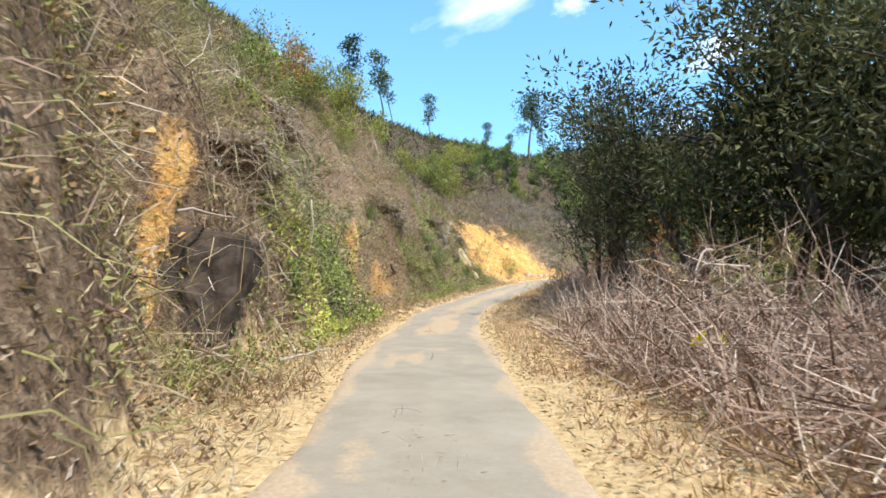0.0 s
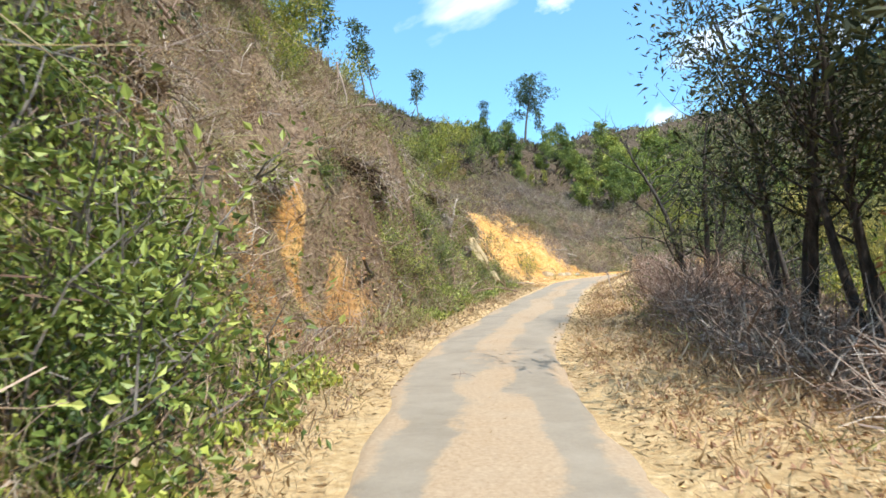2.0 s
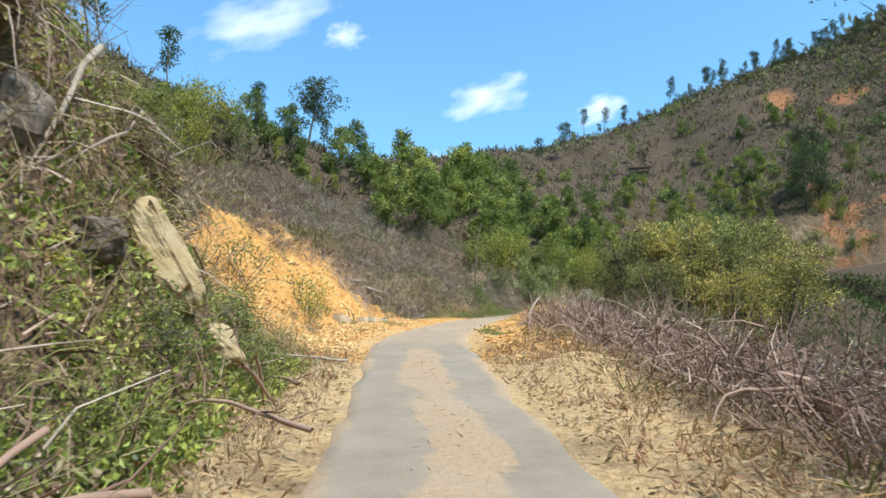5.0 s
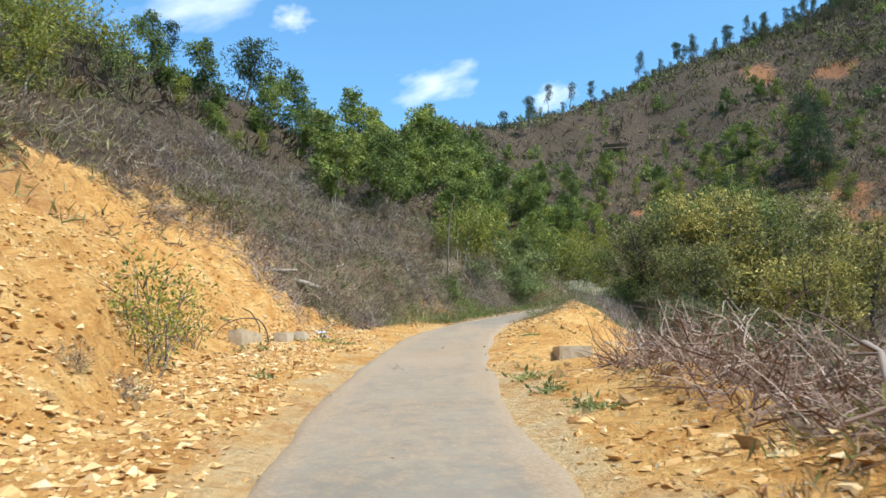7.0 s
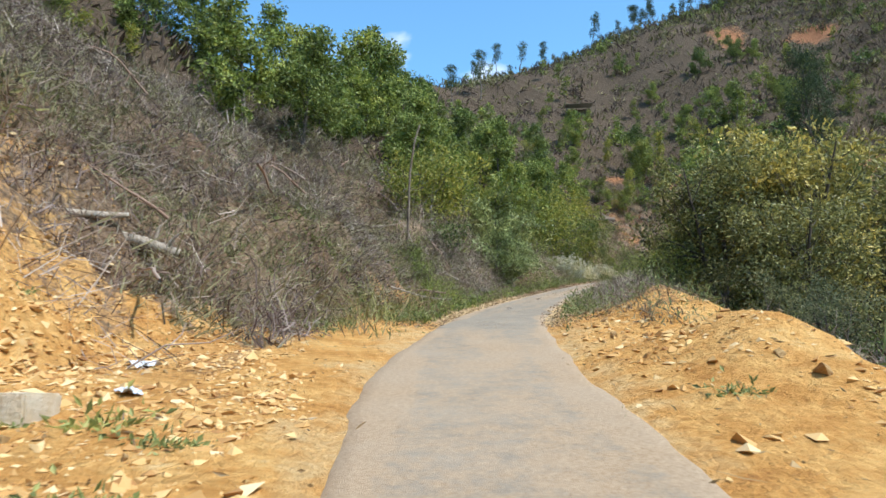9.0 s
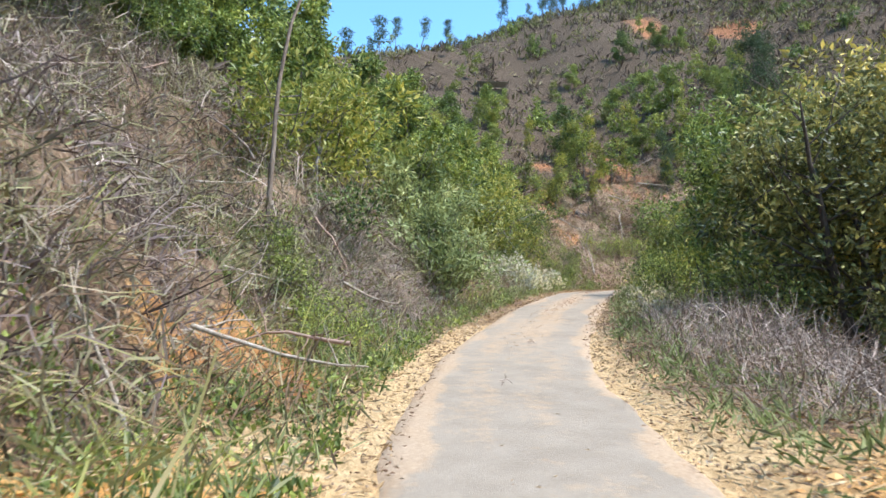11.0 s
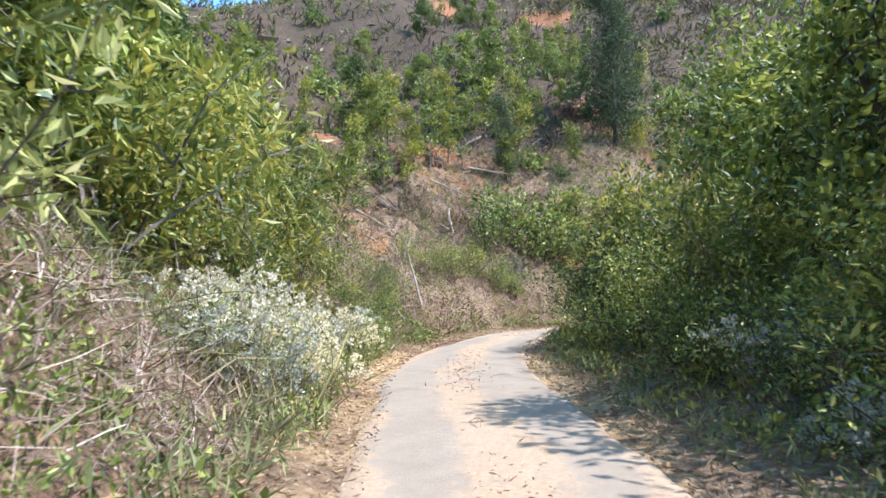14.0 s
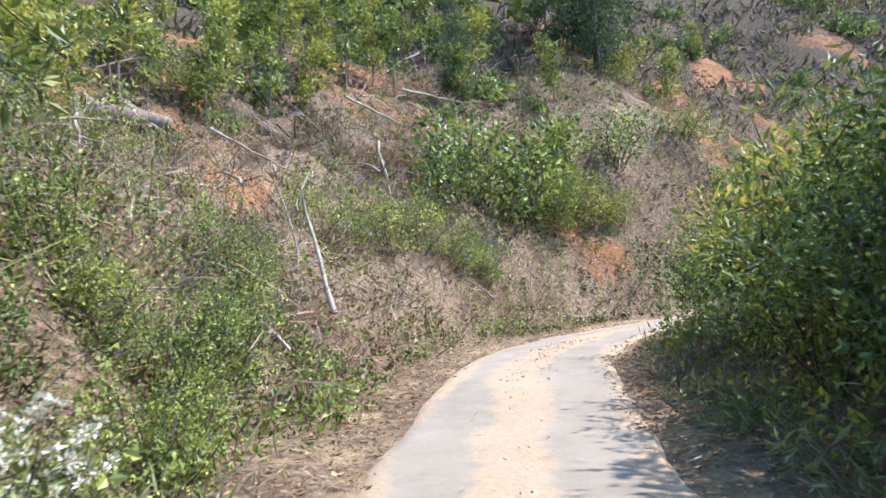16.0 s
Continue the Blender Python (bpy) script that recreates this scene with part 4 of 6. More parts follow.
litter("broken_sticks", "short broken sticks strewn over the verges", 17000, -2, 128, -4.8, 4.8, 0.3, 0.035, STRAW, 0.1, lambda s, d: (np.abs(d) > 1.3) & ~dug(s) & (RNG.uniform(size=len(s)) < 0.25 + 0.75 * smooth(1.4, 3.2, np.abs(d))))

litter("leaf_litter", "pinkish-brown fallen leaves along the shaded verges", 26000, 78, 130, -2.9, 2.9, 0.058, 0.34, FALLEN, 0.03, lambda s, d: (np.abs(d) > 1.05) & (RNG.uniform(size=len(s)) < smooth(3.0, 1.2, np.abs(d)) + 0.2))
litter("leaf_litter", "pinkish-brown fallen leaves down the middle of the road", 5000, 94, 128, -0.6, 0.6, 0.05, 0.3, FALLEN, 0.012, lambda s, d: RNG.uniform(size=len(s)) < np.exp(-(d / 0.3) ** 2) * np.clip(0.4 + vnoise(s / 2.2, s * 0, 93), 0.05, 1))

carpet("verge_straw", "loose straw and curled leaves on the downhill verge", 15000, -2, 53, -4.2, -1.45, 0.2, 0.016, STRAW, 0.12, 0.12, 1.0, None)
carpet("verge_straw", "loose straw and curled leaves on the uphill verge", 12000, -2, 53, 1.45, 3.2, 0.2, 0.016, STRAW, 0.12, 0.12, 1.0, drift(129, -0.9, 3.0, 0.75))
carpet("verge_straw", "curled brown leaves on the downhill verge", 9000, -2, 53, -3.8, -1.5, 0.1, 0.032, FALLEN, 0.12, 0.1, 1.0, None)
carpet("verge_straw", "curled brown leaves on the uphill verge", 8000, -2, 53, 1.5, 3.4, 0.1, 0.032, FALLEN, 0.12, 0.1, 1.0, drift(129, -0.9, 3.0, 0.75))

# the cut bank and the hill above it
vines("bank_vines", "bunches of thin dead vines hanging down the cut bank", 3000, 13, -5, 52, 2.3, 9.5, 0.75, 0.0105, TANGLE, 0.5, drift(101, -0.45, 2.5, 0.7))
vines("bank_vines", "pale dead creepers hanging down the cut bank", 480, 9, -5, 50, 2.8, 8.5, 1.3, 0.012, STRAW, 0.55, drift(107, -0.1, 2.0, 0.8), 0.7)
carpet("bank_leaves", "small brown and olive leaves matted on the cut bank", 74000, -5, 52, 2.1, 9.5, 0.09, 0.045, TANGLE, 0.1, 0.55, 1.0, drift(114, -0.6, 2.0, 0.5), clump=9)
vines("bank_vines", "dead creepers draped over the dark earth", 80, 11, 10.4, 15, 2.8, 4.8, 1.0, 0.013, TANGLE, 0.55, None, 0.9)
carpet("bank_leaves", "withered rust-brown leaves caught in the vines", 26000, -5, 52, 2.2, 10, 0.09, 0.045, DEAD_LEAF, 0.1, 0.5, 1.0, drift(118, 0.0, 1.5, 0.6), clump=9)
carpet("bank_scrub", "matted brown and olive scrub above the cut bank", 54000, -6, 75, 8.5, 20, 0.52, 0.055, TANGLE, 0.25, 0.4, 1.2, drift(102, -0.6, 3))
carpet("foot_herbs", "leafy green herbs and creepers at the foot of the bank", 9000, 13, 24, 1.9, 4.2, 0.11, 0.06, GREEN, 0.3, 0.6, 1.0, drift(116, -0.2, 2.0, 0.8))
carpet("foot_herbs", "leafy green herbs and creepers at the foot of the bank", 27000, 32, 48.5, 2.0, 5.0, 0.09, 0.05, GREEN, 0.3, 0.6, 1.0, drift(115, -0.4, 2.0, 0.85))
carpet("creeper", "olive creeper leaves on the cut bank", 24000, -5, 52, 2.3, 10, 0.1, 0.055, OLIVE, 0.2, 0.45, 1.2, drift(103, 0.12, 1.6))
carpet("creeper", "yellow-green creeper leaves on the cut bank", 13000, -5, 52, 2.5, 13, 0.1, 0.055, YELLOWISH, 0.2, 0.45, 1.2, drift(113, 0.2, 1.6))
carpet("hillside_scrub", "grey-brown dead scrub on the hillside", 25000, 26, 98, 16, 62, 0.66, 0.1, HILL_TANGLE, 0.35, 0.4, 1.25, drift(104, -0.6, 6), 0.012)
carpet("hillside_scrub", "grey-brown dead scrub on the far hillside", 46000, 92, 188, 9, 105, 0.6, 0.105, HILL_TANGLE, 0.35, 0.4, 1.15, drift(106, -0.6, 6, 0.35), 0.011)
carpet("hillside_scrub", "grey-brown dead scrub beyond the bend", 12000, 184, 199.5, 4, 120, 0.6, 0.11, HILL_TANGLE, 0.35, 0.4, 1.0, None, 0.008)
carpet("hillside_herbs", "olive herbs scattered over the far hillside", 34000, 92, 188, 6, 80, 0.33, 0.11, OLIVE, 0.5, 0.4, 1.2, drift(108, -0.05, 5, 0.35), 0.009)
carpet("roadside_scrub", "mixed green and dry weeds on the roadside bank", 36000, 75, 113, 1.7, 9.5, 0.24, 0.02, GREEN_TANGLE, 0.3, 0.4, 1.2, drift(109, -0.6, 2.5, 0.8))
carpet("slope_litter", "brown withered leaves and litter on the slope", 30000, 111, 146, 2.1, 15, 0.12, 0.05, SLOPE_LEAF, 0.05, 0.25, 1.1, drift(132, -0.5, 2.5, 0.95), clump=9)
carpet("slope_grass", "thin dry and green grass on the slope", 15000, 112, 146, 1.9, 13, 0.3, 0.014, GREEN_TANGLE, 0.4, 0.3, 1.1, drift(133, 0.0, 2.5, 0.95))
carpet("roadside_herbs", "leafy green herbs at the foot of the bank", 40000, 79, 120, 1.6, 6, 0.085, 0.042, GREEN, 0.4, 0.45, 1.2, drift(119, -0.1, 1.8, 0.9))
carpet("roadside_herbs", "low creeping green herbs below the slope", 30000, 108, 142, 1.9, 9, 0.1, 0.05, GREEN, 0.3, 0.5, 1.0, drift(125, -0.12, 2.2, 0.9), clump=8)
vines("dead_stems", "grey dead stems and creepers trailing down the slope", 620, 8, 110, 146, 2.2, 11, 1.0, 0.02, TANGLE, 0.3, drift(126, -0.2, 2.5, 0.9))
vines("dead_stems", "brown dead stems in the roadside bank", 420, 8, 76, 110, 2.0, 7, 0.9, 0.018, TANGLE, 0.25, drift(127, -0.2, 2.5, 0.9))
carpet("verge_scrub", "brown dead bracken on the downhill verge", 24000, -4, 54, -12, -2.6, 0.26, 0.024, TANGLE, 0.3, 0.35, 0.8, drift(110, -0.6, 2.5, 0.9))
carpet("verge_scrub", "mixed weeds on the downhill verge", 34000, 76, 130, -8, -1.6, 0.17, 0.026, GREEN_TANGLE, 0.35, 0.5, 0.75, drift(112, -0.6, 2.5, 0.8))
carpet("verge_herbs", "leafy herbs under the roadside shrubs", 9000, 97, 127, -5.5, -1.9, 0.1, 0.045, YELLOWISH, 0.4, 0.8, 1.0, drift(117, -0.2, 2.0, 0.9))
carpet("valley_scrub", "mixed green scrub in the valley", 18000, 40, 128, -34, -6.5, 0.46, 0.08, VALLEY_TANGLE, 0.4, 0.6, 1.2, drift(111, -0.6, 5), 0.012)
carpet("thicket", "grey-brown tangle of dead twigs on the slope", 22000, 74, 94, 3.4, 15, 0.26, 0.02, THICKET, 0.25, 0.8, 1.0, drift(121, -0.5, 3, 0.7))
vines("thicket", "matted grey-brown dead creepers on the slope", 1300, 12, 73, 94, 3.2, 14.5, 0.75, 0.022, THICKET, 0.55, drift(128, -0.5, 3, 0.7), 0.75)
carpet("slope_herbs", "olive and yellow-green herbs among the dead twigs", 14000, 54, 96, 5, 24, 0.16, 0.06, OLIVE, 0.3, 0.9, 1.0, drift(123, 0.1, 3, 0.5))
carpet("thicket", "grey tangle of dead twigs high on the slope", 20000, 26, 80, 10, 30, 0.65, 0.034, THICKET, 0.35, 0.8, 1.0, drift(122, -0.1, 5))

# heaps of cut branches
brush("brushwood", "heap of brown dead branches beside the road", 1500, -2, 15.5, -9.5, -2.4, 2.5, 1.3, 0.0095, TWIG_BROWN, 30000, TWIG_BROWN)
brush("brushwood", "heap of grey dead branches under the trees", 1100, 14, 31, -9, -3.4, 1.9, 1.2, 0.013, TWIG_BROWN, 14000, TWIG_GREY)
brush("brushwood", "heap of red-brown dead branches beside the road", 1500, 29, 53, -10, -3.1, 1.75, 1.2, 0.0105, TWIG_BROWN, 22000, TWIG_BROWN)
brush("brushwood", "loose dead branches at the foot of the bank", 700, -2, 50, 2.4, 5.2, 0.4, 0.9, 0.012, TWIG_BROWN, 8000, TWIG_BROWN)
brush("hanging_roots", "dead vines and roots hanging down the cut bank", 1500, -4, 50, 2.8, 8.5, 0.7, 1.3, 0.011, TWIG_GREY, 6000, TWIG_GREY, -0.15, 0.25)
brush("brushwood", "thicket of grey dead branches on the slope", 1500, 70, 92, 3.8, 14, 1.3, 1.3, 0.011, TWIG_GREY, 6000, TWIG_GREY, 0.6, 0.0, drift(121, -0.45, 4, 0.7))
brush("brushwood", "pale heap of dead branches by the road", 400, 88, 94, 2.2, 5.0, 0.75, 0.8, 0.005, TWIG_GREY, 16000, TWIG_GREY)
brush("brushwood", "grey tangle of dead branches by the road", 350, 98.5, 104, 2.3, 5.5, 0.7, 0.8, 0.006, TWIG_GREY, 4000, TWIG_GREY)
brush("brushwood", "dead branches spilling down the bank", 700, 114, 127, 2.4, 8.0, 0.6, 0.9, 0.008, TWIG_BROWN, 8000, TWIG_BROWN)
brush("brushwood", "dead twigs strewn over the slope", 500, 122, 140, 4.0, 13.0, 0.5, 1.0, 0.009, TWIG_BROWN, 6000, TWIG_BROWN)
brush("brushwood", "dry weeds and twigs on the downhill verge", 300, 82, 92, -5.5, -2.2, 0.9, 0.8, 0.006, TWIG_GREY, 6000, TWIG_GREY, 1.2, 0.0)
brush("brushwood", "dead branches behind the dug soil", 500, 60, 80, -9.5, -5.6, 1.0, 1.0, 0.011, TWIG_GREY, 5000, TWIG_GREY)
brush("brushwood", "dark tangle of dead branches beside the dug soil", 600, 52, 61, -9.0, -3.0, 1.3, 1.0, 0.01, TWIG_BROWN, 9000, TWIG_BROWN)

# ---- trees ----
PICK = random.Random(5)


def at_plan(master, spots, group=""):
    """As scatter, with plan places: (x, y, turn, size)."""
    if group:
        tagged(master, group=group)
    for k, (x, y, turn, size) in enumerate(spots):
        m = pose(x, y, float(ground_z(x, y)) - 0.05, 0, 0, turn) @ Matrix.Diagonal((size, size, size, 1))
        if k:
            copy_thing(master, m)
        else:
            master.matrix_basis = m


bushy = build_tree("broadleaf_tree", "dense dark green broadleaf tree on the slope", 9.6, 0.15, 0.14, 2.8, 72, 0.78, 70, DEEP, BARK_GREY, 0.34, 0.17, limbs=12, top_round=1.05, droop=0.1)
bushy_b = build_tree("broadleaf_tree", "bright green leafy tree on the slope", 9.2, 0.15, 0.14, 2.7, 68, 0.76, 70, GREEN, BARK_GREY, 0.34, 0.17, limbs=11, top_round=1.0, droop=0.1)
scatter(bushy, [(87.1, 11.2, 0, 0.66), (96.2, 12.7, 60, 0.85), (110.4, 13.7, 200, 0.95), (113.3, 11.3, 100, 1.0), (116.5, 9.6, 40, 0.8), (119.6, 10.6, 300, 0.75), (89, 18.5, 310, 0.8), (121, 30, 20, 1.45), (86, 20, 130, 0.8), (117.3, 10.8, 10, 0.72), (104, 16, 220, 1.15), (100, 14, 20, 1.0), (107, 18, 140, 1.3), (98.3, 15.5, 70, 0.8), (103.6, 4.8, 10, 0.85), (107.4, 6.6, 80, 0.75), (110.6, 7.6, 170, 0.8), (94, 20, 70, 1.0), (113, 20, 10, 1.4), (117, 24, 40, 1.4), (105, 23, 10, 1.35), (122, 17, 60, 0.8), (82, 19, 100, 0.7)] + spots_in(8, 122, 142, 18, 44, 0.45, 0.75, PICK) + [(128, 17, 40, 0.8), (133, 21, 90, 0.7), (136, 14, 120, 0.6), (104.5, 9.5, 0, 0.6), (99.2, 9.6, 140, 0.9), (103.2, 8.8, 30, 0.85)], "trees on the slope")
scatter(bushy_b, [(88.9, 9.8, 40, 0.56), (92.3, 11.5, 90, 0.66), (94, 13.5, 10, 0.72), (101.5, 12, 10, 0.74), (108, 12, 300, 0.8), (112, 14.5, 150, 0.86), (115, 12.5, 0, 0.95), (112.0, 9.4, 70, 0.72), (118.2, 12.0, 70, 0.85), (105.5, 12.5, 0, 0.8), (91, 17, 90, 0.8), (84, 17, 200, 0.6), (99, 18.5, 30, 1.15), (103, 20, 200, 1.35), (111, 17.5, 100, 1.25), (116, 16, 10, 1.15), (119.5, 13, 100, 0.74), (109, 22, 30, 1.35), (119, 20, 0, 1.15), (90, 14, 0, 0.66)] + spots_in(3, 60, 76, 18, 26, 0.4, 0.6, PICK) + spots_in(10, 120, 142, 14, 42, 0.4, 0.7, PICK) + [(131, 16, 90, 0.65), (138, 24, 120, 0.7), (100, 8.8, 60, 0.55), (107, 8.5, 90, 0.55), (96.6, 9.2, 20, 0.85), (101.4, 10.2, 200, 0.95)], "trees on the slope")
conifer = build_tree("conifer", "tall dark feathery conifer standing on the slope", 12.5, 0.17, 0.07, 2.3, 150, 0.75, 48, BLUE, BARK_DARK, 0.26, 0.08, limbs=28, top_round=1.25, droop=0.05)
sapling = build_tree("sapling", "slender sapling with tufts of leaves", 5.0, 0.05, 0.35, 0.75, 18, 0.38, 17, GREEN, BARK_GREY, 0.3, 0.14, limbs=5)
at_plan(conifer, [(72.7, 104.3, 0, 1.0), (76.2, 105.5, 130, 0.8), (63.9, 107.2, 60, 0.42)], "conifers on the slope")
scatter(sapling, [(127, 9.4, 0, 0.8), (124.5, 8.8, 50, 0.75), (128.3, 9.2, 100, 0.9), (130.8, 12.6, 200, 1.2), (132, 18, 20, 1.4), (134, 20, 0, 1.4), (137, 28, 0, 1.1), (122.5, 10, 0, 0.7)] + spots_in(9, 10, 72, 14, 40, 0.5, 1.0, PICK) + spots_in(14, 120, 145, 10, 60, 0.6, 1.2, PICK) + spots_in(12, 126, 142, 8, 30, 0.7, 1.2, PICK), "saplings on the hillside")
yellow_sapling = build_tree("sapling", "young tree with yellow-green leaf tufts", 4.2, 0.05, 0.25, 0.9, 30, 0.4, 22, YELLOWISH, BARK_GREY, 0.24, 0.12, limbs=8)
scatter(yellow_sapling, spots_in(14, 118, 142, 10, 34, 0.8, 1.3, PICK) + [(122.5, 11, 0, 0.8), (126, 12, 70, 0.8), (120, 10, 70, 0.7), (130.4, 4.9, 0, 1.0), (133, 8, 120, 0.9), (125.4, 8.4, 30, 0.75), (123.4, 9.4, 0, 0.9), (124.6, 10.6, 80, 1.0), (128.6, 11.0, 160, 1.0), (129.8, 8.6, 240, 0.8), (131.6, 10.6, 20, 1.0), (121.6, 12.4, 100, 1.0), (119.4, 9.0, 200, 0.9), (126.8, 14.0, 10, 1.1)] + spots_in(12, 118, 145, 9, 35, 0.5, 1.0, PICK) + spots_in(8, 60, 90, 15, 28, 0.4, 0.7, PICK), "young trees on the hillside")
ridge = build_tree("eucalyptus", "tall thin grey-green tree on the ridge", 9.5, 0.11, 0.5, 1.4, 36, 0.6, 18, BLUE, BARK_GREY, 0.42, 0.14, limbs=8)
at_plan(ridge, [(-11.4, 81, 0, 1.3), (-8.5, 101, 70, 1.0), (-7.0, 99, 120, 0.75), (-2, 105, 30, 0.75), (6.5, 106, 20, 0.5), (58, 148, 0, 0.6), (64, 150, 0, 0.7), (14, 152, 10, 0.6), (21.5, 150, 99, 0.75)], "trees along the ridge")
crest = build_tree("eucalyptus", "dark grey-green tree in the wood along the crest", 8.0, 0.1, 0.25, 1.8, 40, 0.85, 11, DARK_FEATHER, BARK_GREY, 0.6, 0.25, limbs=5)
for master, spots in ((ridge, spots_in(40, 127, 160, 74, 104, 0.35, 0.65, PICK)), (crest, spots_in(130, 131, 156, 76, 108, 0.4, 0.72, PICK))):
    tagged(master, group="trees along the ridge")
    for k, (s_, d_, t_, k_) in enumerate(spots):
        q = on_ground(s_, d_, -0.05)
        m = pose(q[0], q[1], q[2], 0, 0, t_) @ Matrix.Diagonal((k_ * 1.1, k_ * 1.1, k_ * PICK.uniform(0.8, 1.2), 1))
        if master is crest and k == 0:
            crest.matrix_basis = m
        else:
            copy_thing(master, m)
big = build_tree("eucalyptus", "big round-topped tree standing alone on the ridge", 15, 0.3, 0.5, 4.2, 46, 1.5, 70, BLUE, BARK_GREY, 0.5, 0.2, limbs=13, top_round=0.3)
at_plan(big, [(19.2, 160.0, 0, 1.0)])

# the dark stand beside the brushwood heap
shade = build_tree("acacia", "tall dark fine-leaved tree beside the road", 14.0, 0.25, 0.4, 3.6, 185, 1.0, 52, DARK_FEATHER, BARK_DARK, 0.22, 0.09, limbs=17, stems=2, top_round=0.5)
scatter(shade, [(20.0, -8.6, 0, 0.95), (16.0, -10.4, 120, 1.05), (23.2, -11.4, 240, 1.1), (12.0, -11.5, 60, 1.1), (19.5, -13.5, 30, 1.3), (14.5, -15, 10, 1.3)], "roadside trees")
slender = build_tree("acacia", "clump of slender dark-stemmed trees with a thin feathery crown", 9.0, 0.12, 0.4, 2.3, 130, 0.72, 46, DARK_FEATHER, BARK_DARK, 0.17, 0.055, limbs=11, stems=4, top_round=0.5)
scatter(slender, [(27.9, -5.5, 0, 1.0), (26.0, -6.3, 100, 0.95), (23.4, -7.4, 290, 1.05)], "roadside trees")
thin = build_tree("acacia", "half-bare tree with thin crooked limbs beside the road", 8.5, 0.12, 0.24, 2.6, 90, 0.55, 38, WATTLE, BARK_DARK, 0.13, 0.05, limbs=18, stems=3, top_round=0.5)
at_plan(thin, [(7.5, 35.9, 30, 1.0), (9.8, 38.8, 150, 0.85), (9.2, 33.6, 250, 0.9)], "roadside trees")
leafy = build_tree("broadleaf_tree", "dark glossy broadleaf tree beside the road", 7.5, 0.14, 0.14, 2.6, 120, 0.78, 66, DEEP, BARK_DARK, 0.2, 0.1, limbs=14, stems=2, top_round=0.6)
scatter(leafy, [(100.8, -5.5, 100, 0.95), (104.8, -6.0, 200, 0.95), (96, -7.4, 30, 0.85), (110, -6.8, 280, 1.0), (107, -9, 60, 1.1), (113.8, -6.6, 330, 0.9), (119, -8.4, 150, 0.95), (99.4, -9.2, 20, 1.2)], "roadside trees")
feather = build_tree("wattle", "feathery olive-green wattle in the valley", 5.5, 0.08, 0.06, 2.3, 85, 0.65, 18, WATTLE, BARK_GREY, 0.26, 0.09, limbs=11, stems=2, top_round=0.7)
scatter(feather, spots_in(16, 50, 84, -26, -10.5, 0.5, 0.85, PICK) + spots_in(12, 78, 102, -26, -12, 0.7, 1.0, PICK) + [(80, -7.8, 0, 0.8), (82.4, -8.2, 50, 0.9), (78, -9.0, 100, 0.9), (84.6, -7.2, 200, 0.85), (86.8, -7.8, 300, 0.95), (81.6, -10.6, 20, 1.0), (75.6, -9.6, 70, 0.85), (72.6, -9.8, 170, 0.85), (69.5, -10.4, 260, 0.75), (84.4, -10.2, 140, 1.0), (79.6, -12.4, 220, 1.0), (76.4, -12.6, 10, 0.95), (88.6, -6.4, 70, 0.75), (74.2, -12.4, 330, 0.9), (118.5, -5.0, 0, 0.8), (122, -5.8, 90, 0.9)], "wattles in the valley")
golden = build_tree("broadleaf_tree", "spreading tree with dull yellow-green crown beside the road", 8.5, 0.16, 0.3, 3.2, 92, 0.8, 88, GOLD_LEAF, BARK_DARK, 0.21, 0.1, limbs=14, stems=2, top_round=0.35)
scatter(golden, [(90.6, -6.2, 0, 0.8), (87.6, -9.0, 60, 0.85), (93.6, -9.6, 100, 1.35), (96.8, -11.8, 40, 1.2), (101.5, -12.5, 200, 1.2), (92, -15.5, 300, 1.3), (87, -14, 30, 1.0), (95.6, -8.4, 250, 1.15), (103.4, -9.4, 130, 1.2), (92.6, -7.4, 310, 0.95)], "yellow-green trees")

# ---- shrubs ----
shrub = build_shrub("shrub", "leafy green shrub on the bank", 1.7, 1.3, 18, 1900, GREEN, BARK_GREY, 0.085, 0.045)
scatter(shrub, [(18.6, 3.1, 0, 1.15), (19.6, 3.3, 80, 1.35), (20.7, 3.5, 160, 1.3), (19.8, 4.3, 220, 1.3), (17.8, 3.3, 220, 0.9), (121.5, 4.8, 10, 0.7), (122.6, 4.4, 90, 0.8), (123.6, 4.2, 170, 0.85), (124.6, 4.0, 250, 0.85), (125.6, 3.8, 30, 0.8), (126.5, 3.6, 140, 0.7), (118.4, 6.4, 50, 0.9), (116.6, 6.8, 120, 1.1), (33.2, 3.6, 140, 0.55), (34.6, 3.3, 230, 0.65), (35.6, 2.9, 20, 0.5), (37.6, 3.3, 30, 0.6), (42.0, 2.7, 150, 0.5), (39.2, 2.9, 200, 0.5), (36.6, 3.6, 290, 0.6), (40.6, 2.7, 10, 0.45), (45.2, 2.8, 77, 0.5), (46.6, 3.2, 77, 0.5), (44.2, 2.3, 77, 0.4), (20, 4.2, 40, 0.7), (30.5, 4.4, 0, 0.45), (30.5, 10.2, 0, 1.6), (69.6, 16.7, 0, 1.6), (86.2, 2.5, 0, 0.45), (86.7, 3.1, 70, 0.55), (87.3, 3.4, 140, 0.6), (87.8, 4.0, 210, 0.6), (87.2, 2.5, 280, 0.4), (88.4, 4.6, 30, 0.6), (85.4, 2.6, 100, 0.5), (78.3, 18, 0, 1.5)] + spots_in(7, 0, 50, 9, 22, 0.6, 1.0, PICK) + spots_in(14, 24, 44, -19, -10, 1.3, 2.2, PICK) + [(112.6, 2.6, 0, 0.4), (113.6, 2.4, 60, 0.42), (114.7, 2.6, 120, 0.45), (115.8, 2.9, 180, 0.5), (114.2, 3.3, 240, 0.5), (116.8, 3.2, 300, 0.5), (118.2, 3.6, 0, 0.45)], "green shrubs")
